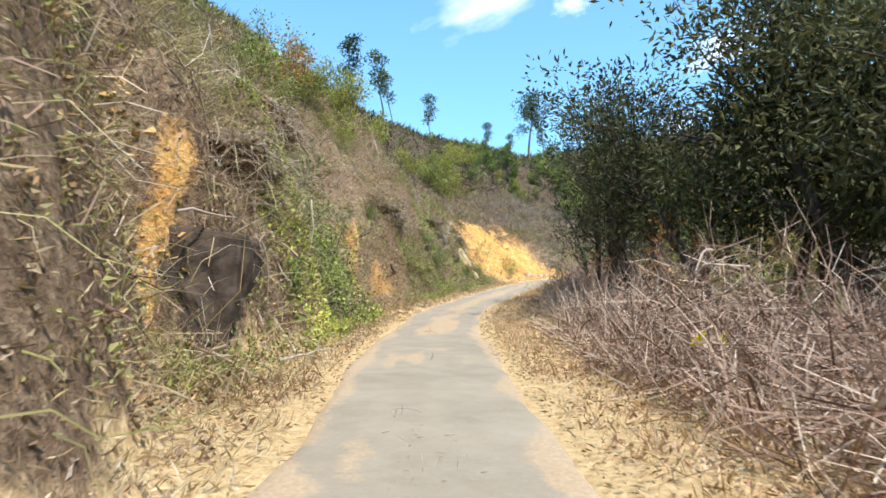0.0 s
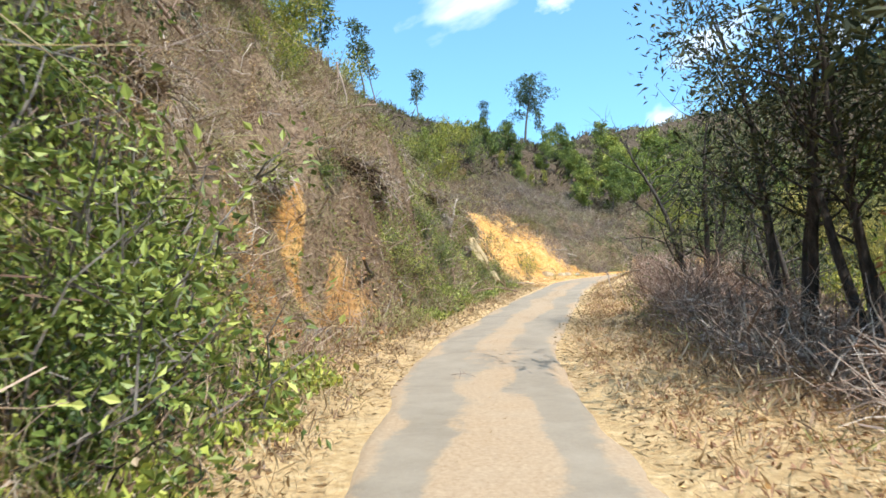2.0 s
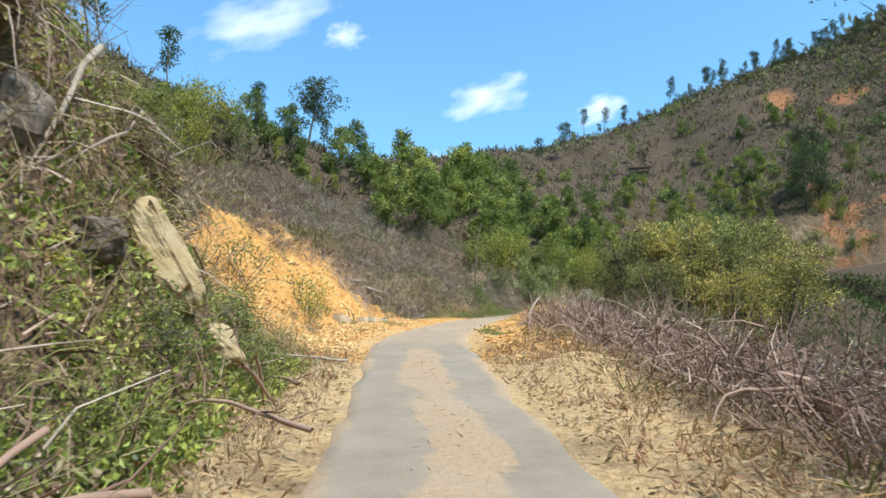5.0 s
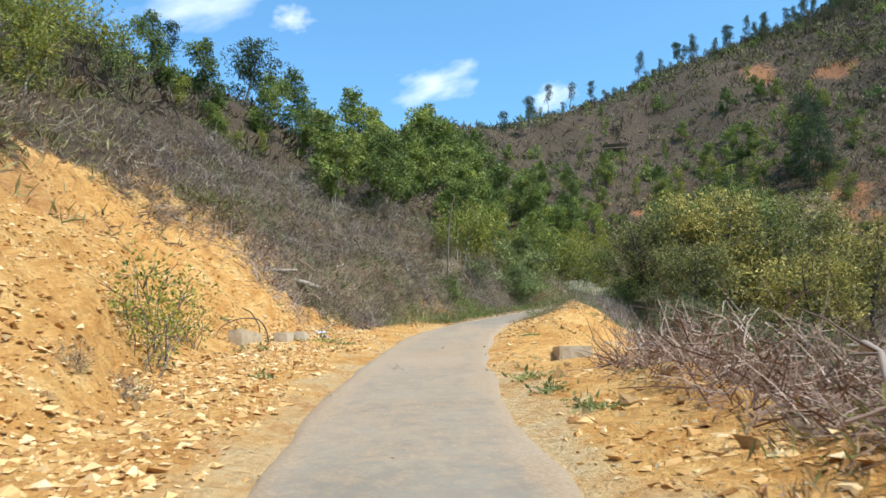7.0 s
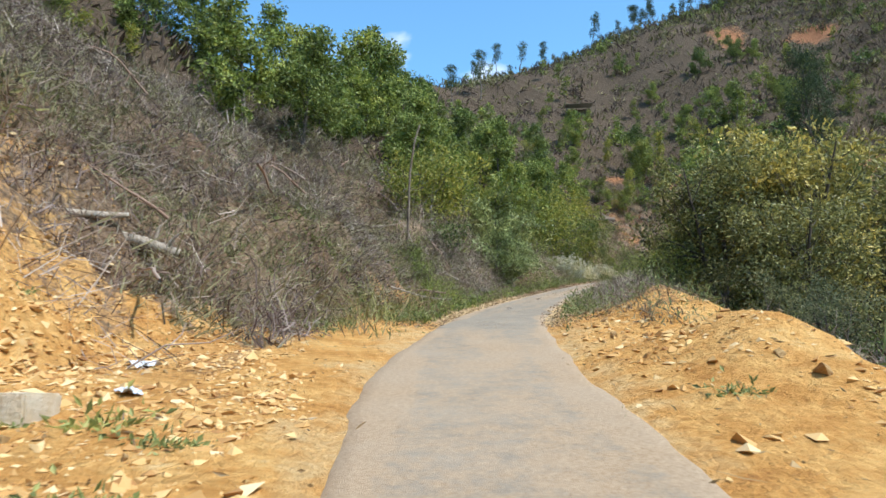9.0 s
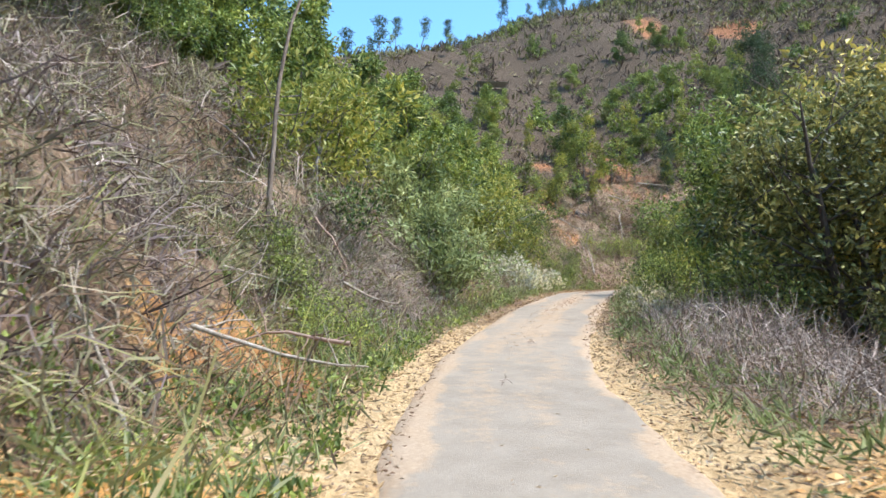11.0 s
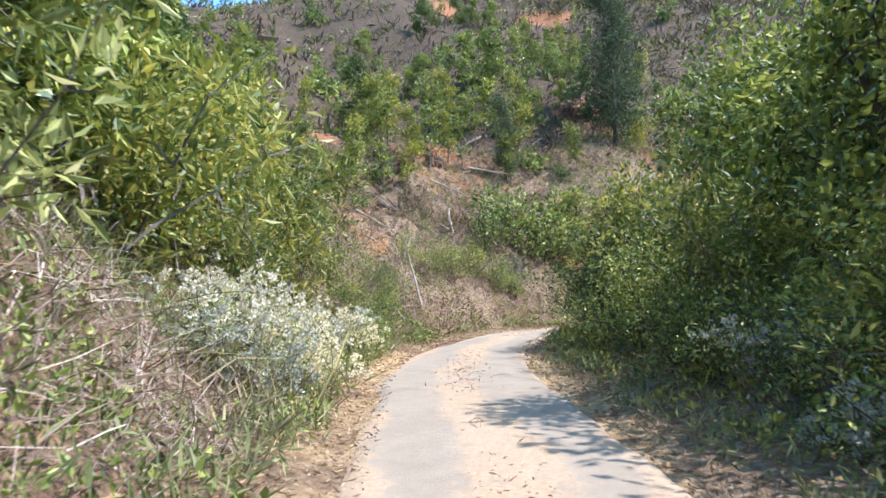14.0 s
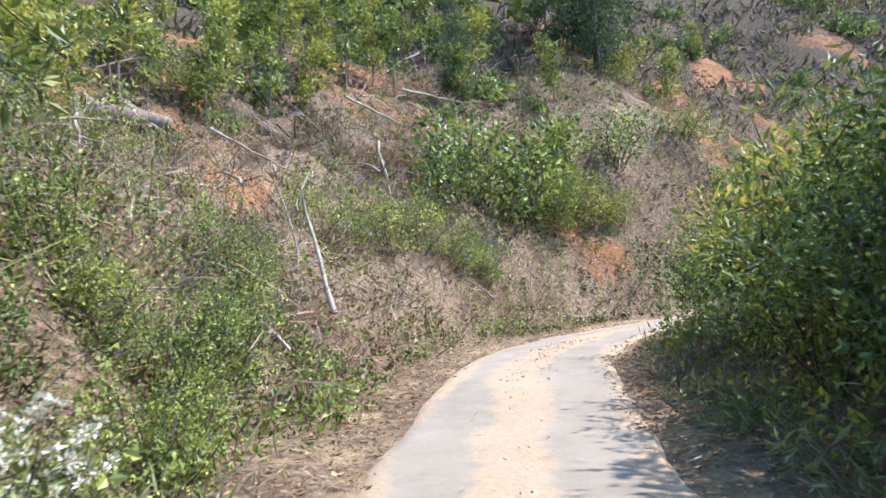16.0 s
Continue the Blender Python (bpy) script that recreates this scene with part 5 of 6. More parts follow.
dark_shrub = build_shrub("shrub", "dark green roadside shrub", 1.6, 1.3, 14, 850, DEEP, BARK_DARK, 0.12, 0.068)
scatter(dark_shrub, [(20.4, 3.0, 0, 1.0), (18.4, 2.7, 50, 0.8), (38.8, 3.5, 0, 0.6), (127.0, 4.8, 0, 1.9), (128.2, 5.2, 70, 2.3), (129.4, 4.8, 160, 2.0), (126.0, 4.6, 20, 1.3), (131.4, 5.6, 20, 1.4), (133.0, 5.0, 220, 1.5), (121.0, 7.4, 0, 0.7), (13.8, 2.5, 90, 0.5), (90.5, 4.0, 90, 1.0)] + spots_in(9, 10, 24, -15, -9.5, 1.2, 2.0, PICK) + spots_in(12, 52, 92, -11, -6.5, 0.8, 1.4, PICK) + spots_in(6, 136, 150, 3.5, 9, 0.7, 1.1, PICK), "dark shrubs")
verge_shrub = build_shrub("shrub", "small-leaved dark green shrub on the shaded verge", 1.7, 1.3, 14, 2000, DEEP, BARK_DARK, 0.075, 0.04)
scatter(verge_shrub, [(96.5 + 1.15 * k, -2.85 - 0.5 * PICK.random(), 47.0 * k, PICK.uniform(0.75, 1.1)) for k in range(28)] + spots_in(26, 90, 128, -5.0, -3.6, 0.9, 1.35, PICK) + [(113.4, 2.5, 0, 0.55), (114.4, 2.8, 90, 0.6), (115.4, 3.0, 180, 0.6), (116.4, 3.4, 270, 0.65), (114.8, 3.9, 45, 0.7), (117.5, 3.9, 130, 0.6), (113.0, 3.2, 70, 0.5), (113.2, 4.2, 170, 0.7), (114.2, 4.9, 260, 0.8), (112.2, 4.0, 20, 0.7)], "shrubs on the shaded verge")
longleaf = build_shrub("shrub", "tall shrub with long grey-green pointed leaves", 3.2, 1.5, 18, 2300, GREYGREEN, BARK_GREY, 0.25, 0.085)
scatter(longleaf, [(93.7, 2.8, 0, 0.85), (94.7, 3.0, 100, 0.95), (95.9, 3.3, 20, 0.75), (97.2, 3.4, 60, 0.8), (96.0, 4.4, 140, 1.0), (98.4, 4.6, 0, 1.1), (99.6, 3.8, 210, 0.9)], "long-leaved shrubs")
bigleaf = build_shrub("shrub", "shrub with large drooping yellow-green leaves beside the road", 3.0, 1.3, 14, 1300, YELLOWISH, BARK_GREY, 0.19, 0.062, clumps=50)
scatter(bigleaf, [(111.2, 3.7, 0, 0.95), (112.6, 4.8, 100, 1.0), (110.0, 4.2, 300, 1.0), (108.6, 3.9, 40, 0.9), (112.6, -3.9, 80, 0.85), (115.4, -3.8, 10, 0.9)], "large-leaved shrubs")
yshrub = build_shrub("shrub", "yellow-green leafy shrub on the bank", 2.6, 1.7, 13, 2300, YELLOWISH, BARK_GREY, 0.15, 0.055, clumps=60)
scatter(yshrub, [(36.7, 8.6, 0, 1.25), (38.6, 9.4, 60, 1.1), (33.6, 7.4, 200, 0.7), (45.0, 10.2, 30, 1.0), (68.7, 17.0, 100, 1.2), (71.5, 16.2, 10, 1.1), (66.0, 17.5, 250, 1.0), (74.5, 19.0, 70, 1.3), (79.0, 20.5, 160, 1.3), (56.0, 16.0, 40, 1.1), (24.5, 6.2, 60, 0.7), (27.0, 8.6, 20, 0.9), (32.0, 8.8, 140, 1.0), (34.5, 9.6, 250, 0.9)] + spots_in(9, 22, 46, -18, -10, 1.2, 1.8, PICK) + [(92, 6.2, 0, 1.3), (95, 6.6, 50, 1.4), (98.5, 6.2, 90, 1.4), (101.5, 5.6, 90, 1.3), (105.5, 5.0, 170, 1.4), (107.3, 5.2, 10, 1.25), (109.3, 5.2, 10, 1.3), (111.3, 5.0, 80, 1.15), (113.0, 5.2, 80, 0.8), (110.5, 6.5, 0, 1.3), (108, -4.4, 0, 1.0), (112.5, -4.5, 90, 1.1), (117.5, -4.2, 10, 0.95), (102, -3.7, 40, 0.7), (105.6, -3.6, 130, 0.75), (115.2, -3.4, 210, 0.7), (119.4, -3.6, 300, 0.75), (98.6, -4.0, 60, 0.8)] + [(130.2, 4.6, 0, 0.85), (131.6, 4.4, 90, 0.75), (118.6, 8.0, 60, 0.9)] + spots_in(8, 116, 140, 9, 26, 0.6, 1.1, PICK), "yellow-green shrubs")
white = build_shrub("flowering_shrub", "bush covered in white fluffy flower heads", 1.5, 1.2, 20, 1300, GREYGREEN, BARK_GREY, 0.08, 0.035, flower=300, flower_mat=FLOWER)
scatter(white, [(104.6, 2.6, 80, 0.85), (105.8, 2.5, 0, 0.95), (107.0, 2.4, 120, 1.0), (108.3, 2.5, 240, 1.0), (109.6, 2.5, 200, 0.95), (110.8, 2.6, 20, 0.9), (111.9, 2.6, 140, 0.85), (107.2, 3.4, 10, 1.15), (105.4, 3.4, 300, 1.1), (92.6, -2.6, 30, 0.6), (93.7, -2.7, 130, 0.65), (97.6, -2.6, 200, 0.7), (98.8, -2.8, 300, 0.75), (103.5, -2.9, 30, 0.75), (101.5, -3.0, 130, 0.7), (118.2, -2.8, 60, 0.6)], "white-flowering bushes")

low = build_shrub("shrub", "low olive bush matted with dead vines", 0.9, 1.1, 8, 520, OLIVE, TWIG_BROWN, 0.08, 0.045)
scatter(low, spots_in(44, 0, 50, 3.6, 14, 0.5, 1.1, PICK) + spots_in(12, 76, 92, 3.5, 10, 0.6, 1.1, PICK) + spots_in(14, 114, 140, 3.5, 12, 0.5, 1.1, PICK), "low olive bushes")

# dead shrubs and small hillside bushes
dead = build_shrub("dead_shrub", "brown dead shrub with withered leaves", 1.2, 1.1, 9, 460, DEAD_LEAF, TWIG_BROWN, 0.2, 0.03)
scatter(dead, spots_in(40, 0, 50, 3.6, 11, 0.6, 1.1, PICK) + spots_in(14, 113, 130, 3.5, 9, 0.6, 1.0, PICK) + spots_in(16, 30, 80, 12, 30, 0.8, 1.4, PICK) + spots_in(12, 112, 150, 5, 20, 0.6, 1.1, PICK), "dead shrubs")
grey_dead = build_shrub("dead_shrub", "grey dead shrub of bare tangled twigs", 1.4, 1.3, 11, 560, THICKET, TWIG_GREY, 0.4, 0.022)
scatter(grey_dead, spots_in(26, 4, 50, 3.8, 9, 0.5, 0.9, PICK) + spots_in(10, 113, 126, 2.8, 7, 0.5, 0.8, PICK) + spots_in(26, 75, 94, 4.5, 14, 0.9, 1.4, PICK) + spots_in(10, 20, 70, 9, 22, 0.8, 1.2, PICK) + spots_in(8, 80, 92, 3, 6, 0.6, 0.9, PICK) + [(57.6, 3.6, 0, 0.5), (58.3, 3.9, 80, 0.55), (57.2, 4.1, 150, 0.55)], "dead shrubs")
hill_bush = build_shrub("hillside_bush", "rounded dark green bush on the far hillside", 2.2, 2.0, 4, 260, DEEP, BARK_GREY, 0.42, 0.2)
scatter(hill_bush, spots_in(46, 118, 142, 8, 36, 0.4, 0.95, PICK) + spots_in(14, 184, 199, 14, 60, 0.7, 1.5, PICK) + spots_in(50, 118, 172, 16, 94, 0.6, 1.6, PICK) + spots_in(26, 128, 150, 5, 30, 0.5, 1.1, PICK) + spots_in(46, 60, 112, 22, 44, 0.5, 1.3, PICK), "bushes on the hillside")
brown_bush = build_shrub("hillside_bush", "rounded grey-brown bush on the far hillside", 1.8, 2.0, 4, 240, HILL_TANGLE, BARK_GREY, 0.42, 0.14)
scatter(brown_bush, spots_in(60, 112, 172, 12, 98, 0.6, 1.6, PICK) + spots_in(24, 20, 100, 18, 44, 0.5, 1.1, PICK), "bushes on the hillside")
rust = build_shrub("dead_shrub", "rust-coloured withered shrub among the brushwood", 3.3, 1.2, 9, 500, RUST_LEAF, TWIG_BROWN, 0.16, 0.07, clumps=10)
scatter(rust, [(19.5, -5.8, 0, 1.3), (29.7, 8.3, 90, 1.0)])


# ---- stones, blocks and other single things ----
def rough_stone(wide, deep, high, seed, cuts=3, jag=0.16, square=0.5):
    """A broken stone: a block rounded, flattened on some sides and roughened."""
    bm = bmesh.new()
    bmesh.ops.create_cube(bm, size=1.0)
    bmesh.ops.subdivide_edges(bm, edges=bm.edges[:], cuts=cuts, use_grid_fill=True)
    for v in bm.verts:
        q = v.co.normalized() * 0.62
        c = v.co.lerp(q, 1 - square)
        o = Vector((seed * 3.7, seed * 1.3, seed * 7.9))
        c = c * (1 + jag * noise.noise(c * 2.3 + o) + jag * 0.6 * noise.noise(c * 5.1 + o))
        v.co = Vector((c.x * wide, c.y * deep, c.z * high))
    return bm


def stone_thing(name, label, mat, s, d, wide, deep, high, seed, turn=0.0, sink=0.25, tilt=(0, 0), category="stone", **kw):
    ob = part(name, rough_stone(wide, deep, high, seed, **kw), mat)
    p = on_ground(s, d)
    ob.matrix_basis = pose(p[0], p[1], p[2] + high * (0.5 - sink), tilt[0], tilt[1], turn)
    return tagged(ob, label, category)


# the dark earth buttress and its neighbour at the foot of the bank
def buttress(label, s, d, wide, deep, high, lift):
    """A block of near-black earth that the bank leaves standing."""
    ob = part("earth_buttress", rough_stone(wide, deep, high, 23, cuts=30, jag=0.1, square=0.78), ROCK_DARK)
    for v in ob.data.vertices:
        v.co *= 1 + 0.05 * noise.noise(v.co * 4.5) + 0.02 * noise.noise(v.co * 11.0)
    ob.data.polygons.foreach_set("use_smooth", [True] * len(ob.data.polygons))
    x, y = at_sd(s, d)
    ob.matrix_basis = pose(float(x), float(y), float(road_z(s)) + lift + high / 2, 0, 6, 4)
    tagged(ob, label, "earth")


buttress("near-black buttress of earth standing out of the bank", 11.1, 3.4, 1.4, 1.8, 1.95, 0.1)
# lips of turf and root that hang out over the hollows of the bank
def earth_lip(s, d, long, out, lift=0.0):
    n, k = 26, 12
    u = np.linspace(-1, 1, n)
    env = np.sqrt(np.clip(1 - u ** 2, 0.02, 1))
    c = on_ground(s + u * long / 2, d + 0.25 * fbm(u * 1.7, u * 0 + s, 171), lift)
    c[:, 2] = c[:, 2].mean() + 0.5 * (c[:, 2] - c[:, 2].mean()) + 0.15 * fbm(u * 2.1, u * 0 + s, 172)
    tx, ty = np.interp(s, S_LINE, T_LINE[:, 0]), np.interp(s, S_LINE, T_LINE[:, 1])
    w = np.arange(k) * 2 * math.pi / k
    side = np.array([ty, -tx, -0.12])
    rough = 1 + 0.45 * fbm(u[:, None] * 4 + s, np.cos(w)[None] * 1.5 + 3, 173)
    r = (env[:, None] * rough)[..., None]
    v = c[:, None] + r * (out * np.cos(w)[None, :, None] * side + 0.3 * out * np.sin(w)[None, :, None] * np.array([0, 0, 1.0]))
    i = np.arange(n * k).reshape(n, k)
    f = np.stack([i[:-1], np.roll(i[:-1], -1, 1), np.roll(i[1:], -1, 1), i[1:]], -1).reshape(-1, 4)
    root = new("turf_lip")
    mesh_part("turf", (v.reshape(-1, 3), f), ROCK_DUFF, root, "", True)
    m = int(long * 55)
    p = v[RNG.integers(1, n - 1, m), RNG.integers(0, k, m) % 5 - 2]
    a = unit(side * 0.7 + rand_dirs(m) * 0.5 + np.array([0, 0, 0.1]))
    tagged(mesh_part("root_fringe", strands(p, a, RNG.uniform(0.4, 1.3, m), 0.014 * RNG.uniform(0.6, 1.5, m), 4, 0.35, 0.75), TWIG_GREY, root, "thin grey hanging roots"), kind="stuff")
    m = int(long * 420)
    p = v[RNG.integers(1, n - 1, m), RNG.integers(0, k, m) % 7 - 2] + rand_dirs(m) * 0.1
    tagged(mesh_part("leaf_fringe", leaves(p, unit(side + rand_dirs(m)), 0.1 * RNG.uniform(0.5, 1.4, m), 0.05), TANGLE, root, "withered brown and olive leaves"), kind="stuff")
    tagged(root, "overhanging lip of turf with hanging roots and dead creepers", "turf", "turf lips along the bank")


for s, d, long, out, lift in ((12.9, 3.5, 2.6, 0.75, 0.5), (9.0, 5.3, 2.4, 0.8, 0.4), (33.2, 4.6, 2.8, 0.8, 0.6), (16.6, 3.9, 2.0, 0.6, 0.5), (44.7, 4.2, 2.4, 0.75, 0.5), (28.4, 5.4, 2.6, 0.7, 0.4), (22.8, 4.9, 2.2, 0.7, 0.4), (37.5, 5.4, 2.6, 0.7, 0.4), (40.8, 4.4, 1.8, 0.6, 0.4)):
    earth_lip(s, d, long, out, lift)
# the rocks in the bank
stone_thing("rock_slab", "pale yellow slab of rock bedded in the bank", ROCK_PALE, 42.8, 3.0, 0.42, 0.7, 1.1, 4, -15, 0.4, (0, -30), "rock", cuts=9, jag=0.3, square=0.5)
stone_thing("rock_slab", "pale yellow slab of rock below the larger one", ROCK_PALE, 43.5, 2.5, 0.3, 0.45, 0.45, 5, -15, 0.4, (0, -30), "rock", cuts=7, jag=0.3, square=0.5)
stone_thing("boulder", "grey-brown boulder in the bank with a sunlit top", ROCK_GREY, 41.3, 4.0, 0.5, 0.55, 0.6, 6, 40, 0.3, (10, 0), "rock", cuts=9, jag=0.35, square=0.6)
stone_thing("boulder", "grey-brown boulder half buried in the bank", ROCK_GREY, 41.7, 3.3, 0.45, 0.6, 0.4, 11, 10, 0.4, (0, -20), "rock", cuts=9, jag=0.3, square=0.6)
stone_thing("earth_clod", "dark red-brown clod of dug earth on the slope", RED_EARTH, 126.6, 10.2, 1.5, 1.0, 0.7, 13, 20, 0.35, (0, 0), "earth", cuts=6, jag=0.2, square=0.6)
stone_thing("earth_clod", "dark red-brown clod of dug earth on the slope", RED_EARTH, 127.7, 10.4, 1.2, 0.9, 0.7, 14, 70, 0.4, (0, 0), "earth", cuts=6, jag=0.25, square=0.5)


def cast_block(label, s, d, long, wide, high, turn, sink, tilt=0.0):
    """A cast concrete block with chipped, bevelled edges."""
    bm = bmesh.new()
    bmesh.ops.create_cube(bm, size=1.0)
    for v in bm.verts:
        v.co = Vector((v.co.x * wide, v.co.y * long, v.co.z * high))
    bmesh.ops.bevel(bm, geom=bm.edges[:], offset=0.02, segments=2, affect="EDGES")
    bmesh.ops.subdivide_edges(bm, edges=[e for e in bm.edges if e.calc_length() > 0.2], cuts=5, use_grid_fill=True)
    for v in bm.verts:
        v.co += Vector((1, 1, 1)) * 0.008 * noise.noise(v.co * 9 + Vector((s, d, 0)))
    ob = part("concrete_block", bm, CONCRETE)
    p = on_ground(s, d)
    ob.matrix_basis = pose(p[0], p[1], p[2] + high * (0.5 - sink), tilt, 0, turn)
    return tagged(ob, label, "concrete block", "concrete blocks by the road")


cast_block("long pale concrete block half sunk in the dug soil", 65.7, -3.25, 1.95, 0.75, 0.5, -27, 0.3, 2)
cast_block("concrete block dusted with ochre soil at the foot of the scree", 66.3, 4.75, 1.1, 0.4, 0.5, -35, 0.42, -2)
cast_block("low concrete kerb block at the foot of the scree", 67.4, 4.1, 0.6, 0.35, 0.36, -30, 0.4, 2)
cast_block("low concrete kerb block at the foot of the scree", 68.1, 3.85, 0.6, 0.35, 0.36, -27, 0.45, -3)
cast_block("concrete block tilted in the scree", 63.6, 5.6, 0.5, 0.35, 0.35, -10, 0.4, 8)


def bare_root(label, s, d, pts, radius):
    """A dry root arching out of the soil."""
    u = np.array(pts, float)
    k = np.linspace(0, len(u) - 1, 16)
    v = np.stack([np.interp(k, np.arange(len(u)), u[:, i]) for i in range(3)], 1)
    v[1:-1] = (v[:-2] + 2 * v[1:-1] + v[2:]) / 4
    ob = new("root", mesh_from("root", *tube(v, radius * np.linspace(1, 0.45, 16), 7), BARK_DARK, True))
    q = on_ground(s, d)
    ob.matrix_basis = pose(q[0], q[1], q[2], 0, 0, -35)
    tagged(ob, label, "root", "bare roots on the scree")


bare_root("dark dry root arching over the concrete block", 66.6, 4.5, [(0.15, 0.3, -0.2), (0.1, 0.25, 0.3), (-0.05, 0.1, 0.62), (-0.3, -0.5, 0.6), (-0.5, -1.1, 0.35), (-0.55, -1.3, -0.1)], 0.02)
bare_root("thin dry root poking out of the scree", 67.0, 4.6, [(0, 0, -0.15), (-0.05, 0.02, 0.4), (-0.25, -0.1, 0.75), (-0.45, -0.25, 0.85)], 0.02)

# loose stones: the larger ones one by one, the rest as rubble
stone_meshes = []
for k in range(8):
    bm = bmesh.new()
    for q in RNG.uniform(-0.5, 0.5, (11, 3)):
        bm.verts.new(Vector(q))
    hull = bmesh.ops.convex_hull(bm, input=bm.verts[:])
    bmesh.ops.delete(bm, geom=[g for g in hull["geom_interior"] if isinstance(g, bmesh.types.BMVert)], context="VERTS")
    for v in bm.verts:
        v.co.z *= 0.7
    me = bpy.data.meshes.new("stone")
    bm.to_mesh(me)
    bm.free()
    me.materials.append(ROCK_OCHRE)
    stone_meshes.append(me)


def loose_stones(n, s0, s1, d0, d1, lo, hi, label, group):
    for k in range(n):
        s, d = PICK.uniform(s0, s1), PICK.uniform(d0, d1)
        z = lo + (hi - lo) * PICK.random() ** 2.2
        p = on_ground(s, d)
        ob = new("stone", stone_meshes[PICK.randrange(8)])
        ob.matrix_basis = pose(p[0], p[1], p[2] + z * 0.15, PICK.uniform(-20, 20), PICK.uniform(-20, 20), PICK.uniform(0, 360)) @ Matrix.Diagonal((z, z * PICK.uniform(0.6, 1), z, 1))
        tagged(ob, label, "stone", group)


loose_stones(150, 50, 74, 2.6, 8.5, 0.06, 0.19, "broken ochre stone lying on the scree", "stones on the scree")
loose_stones(90, 50, 66, 2.2, 5.0, 0.07, 0.2, "broken ochre stone at the foot of the scree", "stones on the scree")
loose_stones(60, 49, 80, -6.2, -2.0, 0.08, 0.34, "ochre stone in the dug soil", "stones in the dug soil")
loose_stones(22, 24, 33, 2.1, 3.6, 0.08, 0.24, "ochre stone fallen from the bank", "stones below the bank")
loose_stones(16, 4, 14, -4.0, -2.0, 0.08, 0.26, "ochre stone at the edge of the verge", "stones on the verge")
loose_stones(26, 8.1, 10.2, 3.4, 5.4, 0.12, 0.3, "crumbling ochre clod in the gully of the bank", "clods in the gully")
loose_stones(14, 1, 14, 2.2, 4.0, 0.06, 0.18, "ochre stone below the bank", "stones below the bank")


def rubble(label, n, s0, s1, d0, d1, size, mat, keep=None):
    """Small broken stones: distorted octahedra in one mesh."""
    s, d = RNG.uniform(s0, s1, n), RNG.uniform(d0, d1, n)
    if keep is not None:
        ok = keep(s, d)
        s, d = s[ok], d[ok]
        n = len(s)
    p = on_ground(s, d)
    base = np.array([(1, 0, 0), (0, 1, 0), (-1, 0, 0), (0, -1, 0), (0, 0, 1), (0, 0, -1)], float)
    r = size * (0.35 + 1.3 * RNG.uniform(size=n) ** 3)
    v = base[None] * RNG.uniform(0.55, 1.2, (n, 6, 1)) + RNG.normal(size=(n, 6, 3)) * 0.32
    w = RNG.uniform(0, 2 * math.pi, n)
    c, si = np.cos(w)[:, None], np.sin(w)[:, None]
    v = np.stack([v[..., 0] * c - v[..., 1] * si, v[..., 0] * si + v[..., 1] * c, v[..., 2] * 0.55 + v[..., 0] * RNG.uniform(-0.3, 0.3, (n, 1))], -1) * r[:, None, None] + p[:, None]
    t = np.array([(0, 1, 4), (1, 2, 4), (2, 3, 4), (3, 0, 4), (1, 0, 5), (2, 1, 5), (3, 2, 5), (0, 3, 5)])
    f = (t[None] + 6 * np.arange(n)[:, None, None]).reshape(-1, 3)
    tagged(new("rubble", mesh_from("rubble", v.reshape(-1, 3), f, mat)), label, "rubble", kind="stuff")


def lumps_of(seed, lo):
    return lambda s, d: vnoise(s / 1.5, d / 1.2, seed) > lo


RUBBLE = twig_material("ochre_rubble", [(0.1, (0.30, 0.135, 0.042)), (0.4, (0.52, 0.29, 0.098)), (0.7, (0.66, 0.43, 0.175)), (0.95, (0.74, 0.56, 0.31))])
rubble("ochre rubble scattered over the scree", 22000, 47, 75, 2.0, 11.5, 0.05, RUBBLE, lumps_of(141, -0.35))
rubble("coarse ochre rubble at the foot of the scree", 7500, 49, 72, 1.7, 5.5, 0.064, RUBBLE, lumps_of(142, -0.2))
rubble("ochre crumbs in the dug soil", 5500, 48, 81, -6.8, -1.5, 0.045, RUBBLE, lumps_of(143, -0.3))
rubble("ochre clods in the dug soil", 2600, 49, 78, -6.2, -1.8, 0.07, RUBBLE, lumps_of(144, 0.1))
rubble("grit and crumbs on the verges", 2800, -2, 130, -3.6, 3.6, 0.03, RUBBLE, lambda s, d: np.abs(d) > 1.2)
rubble("crumbling ochre earth in the gully of the bank", 900, 8.0, 10.3, 3.2, 5.6, 0.07, RUBBLE)
rubble("crumbs of soil fallen from the bank", 1600, 23, 33, 2.0, 3.7, 0.05, RUBBLE, lumps_of(145, -0.2))


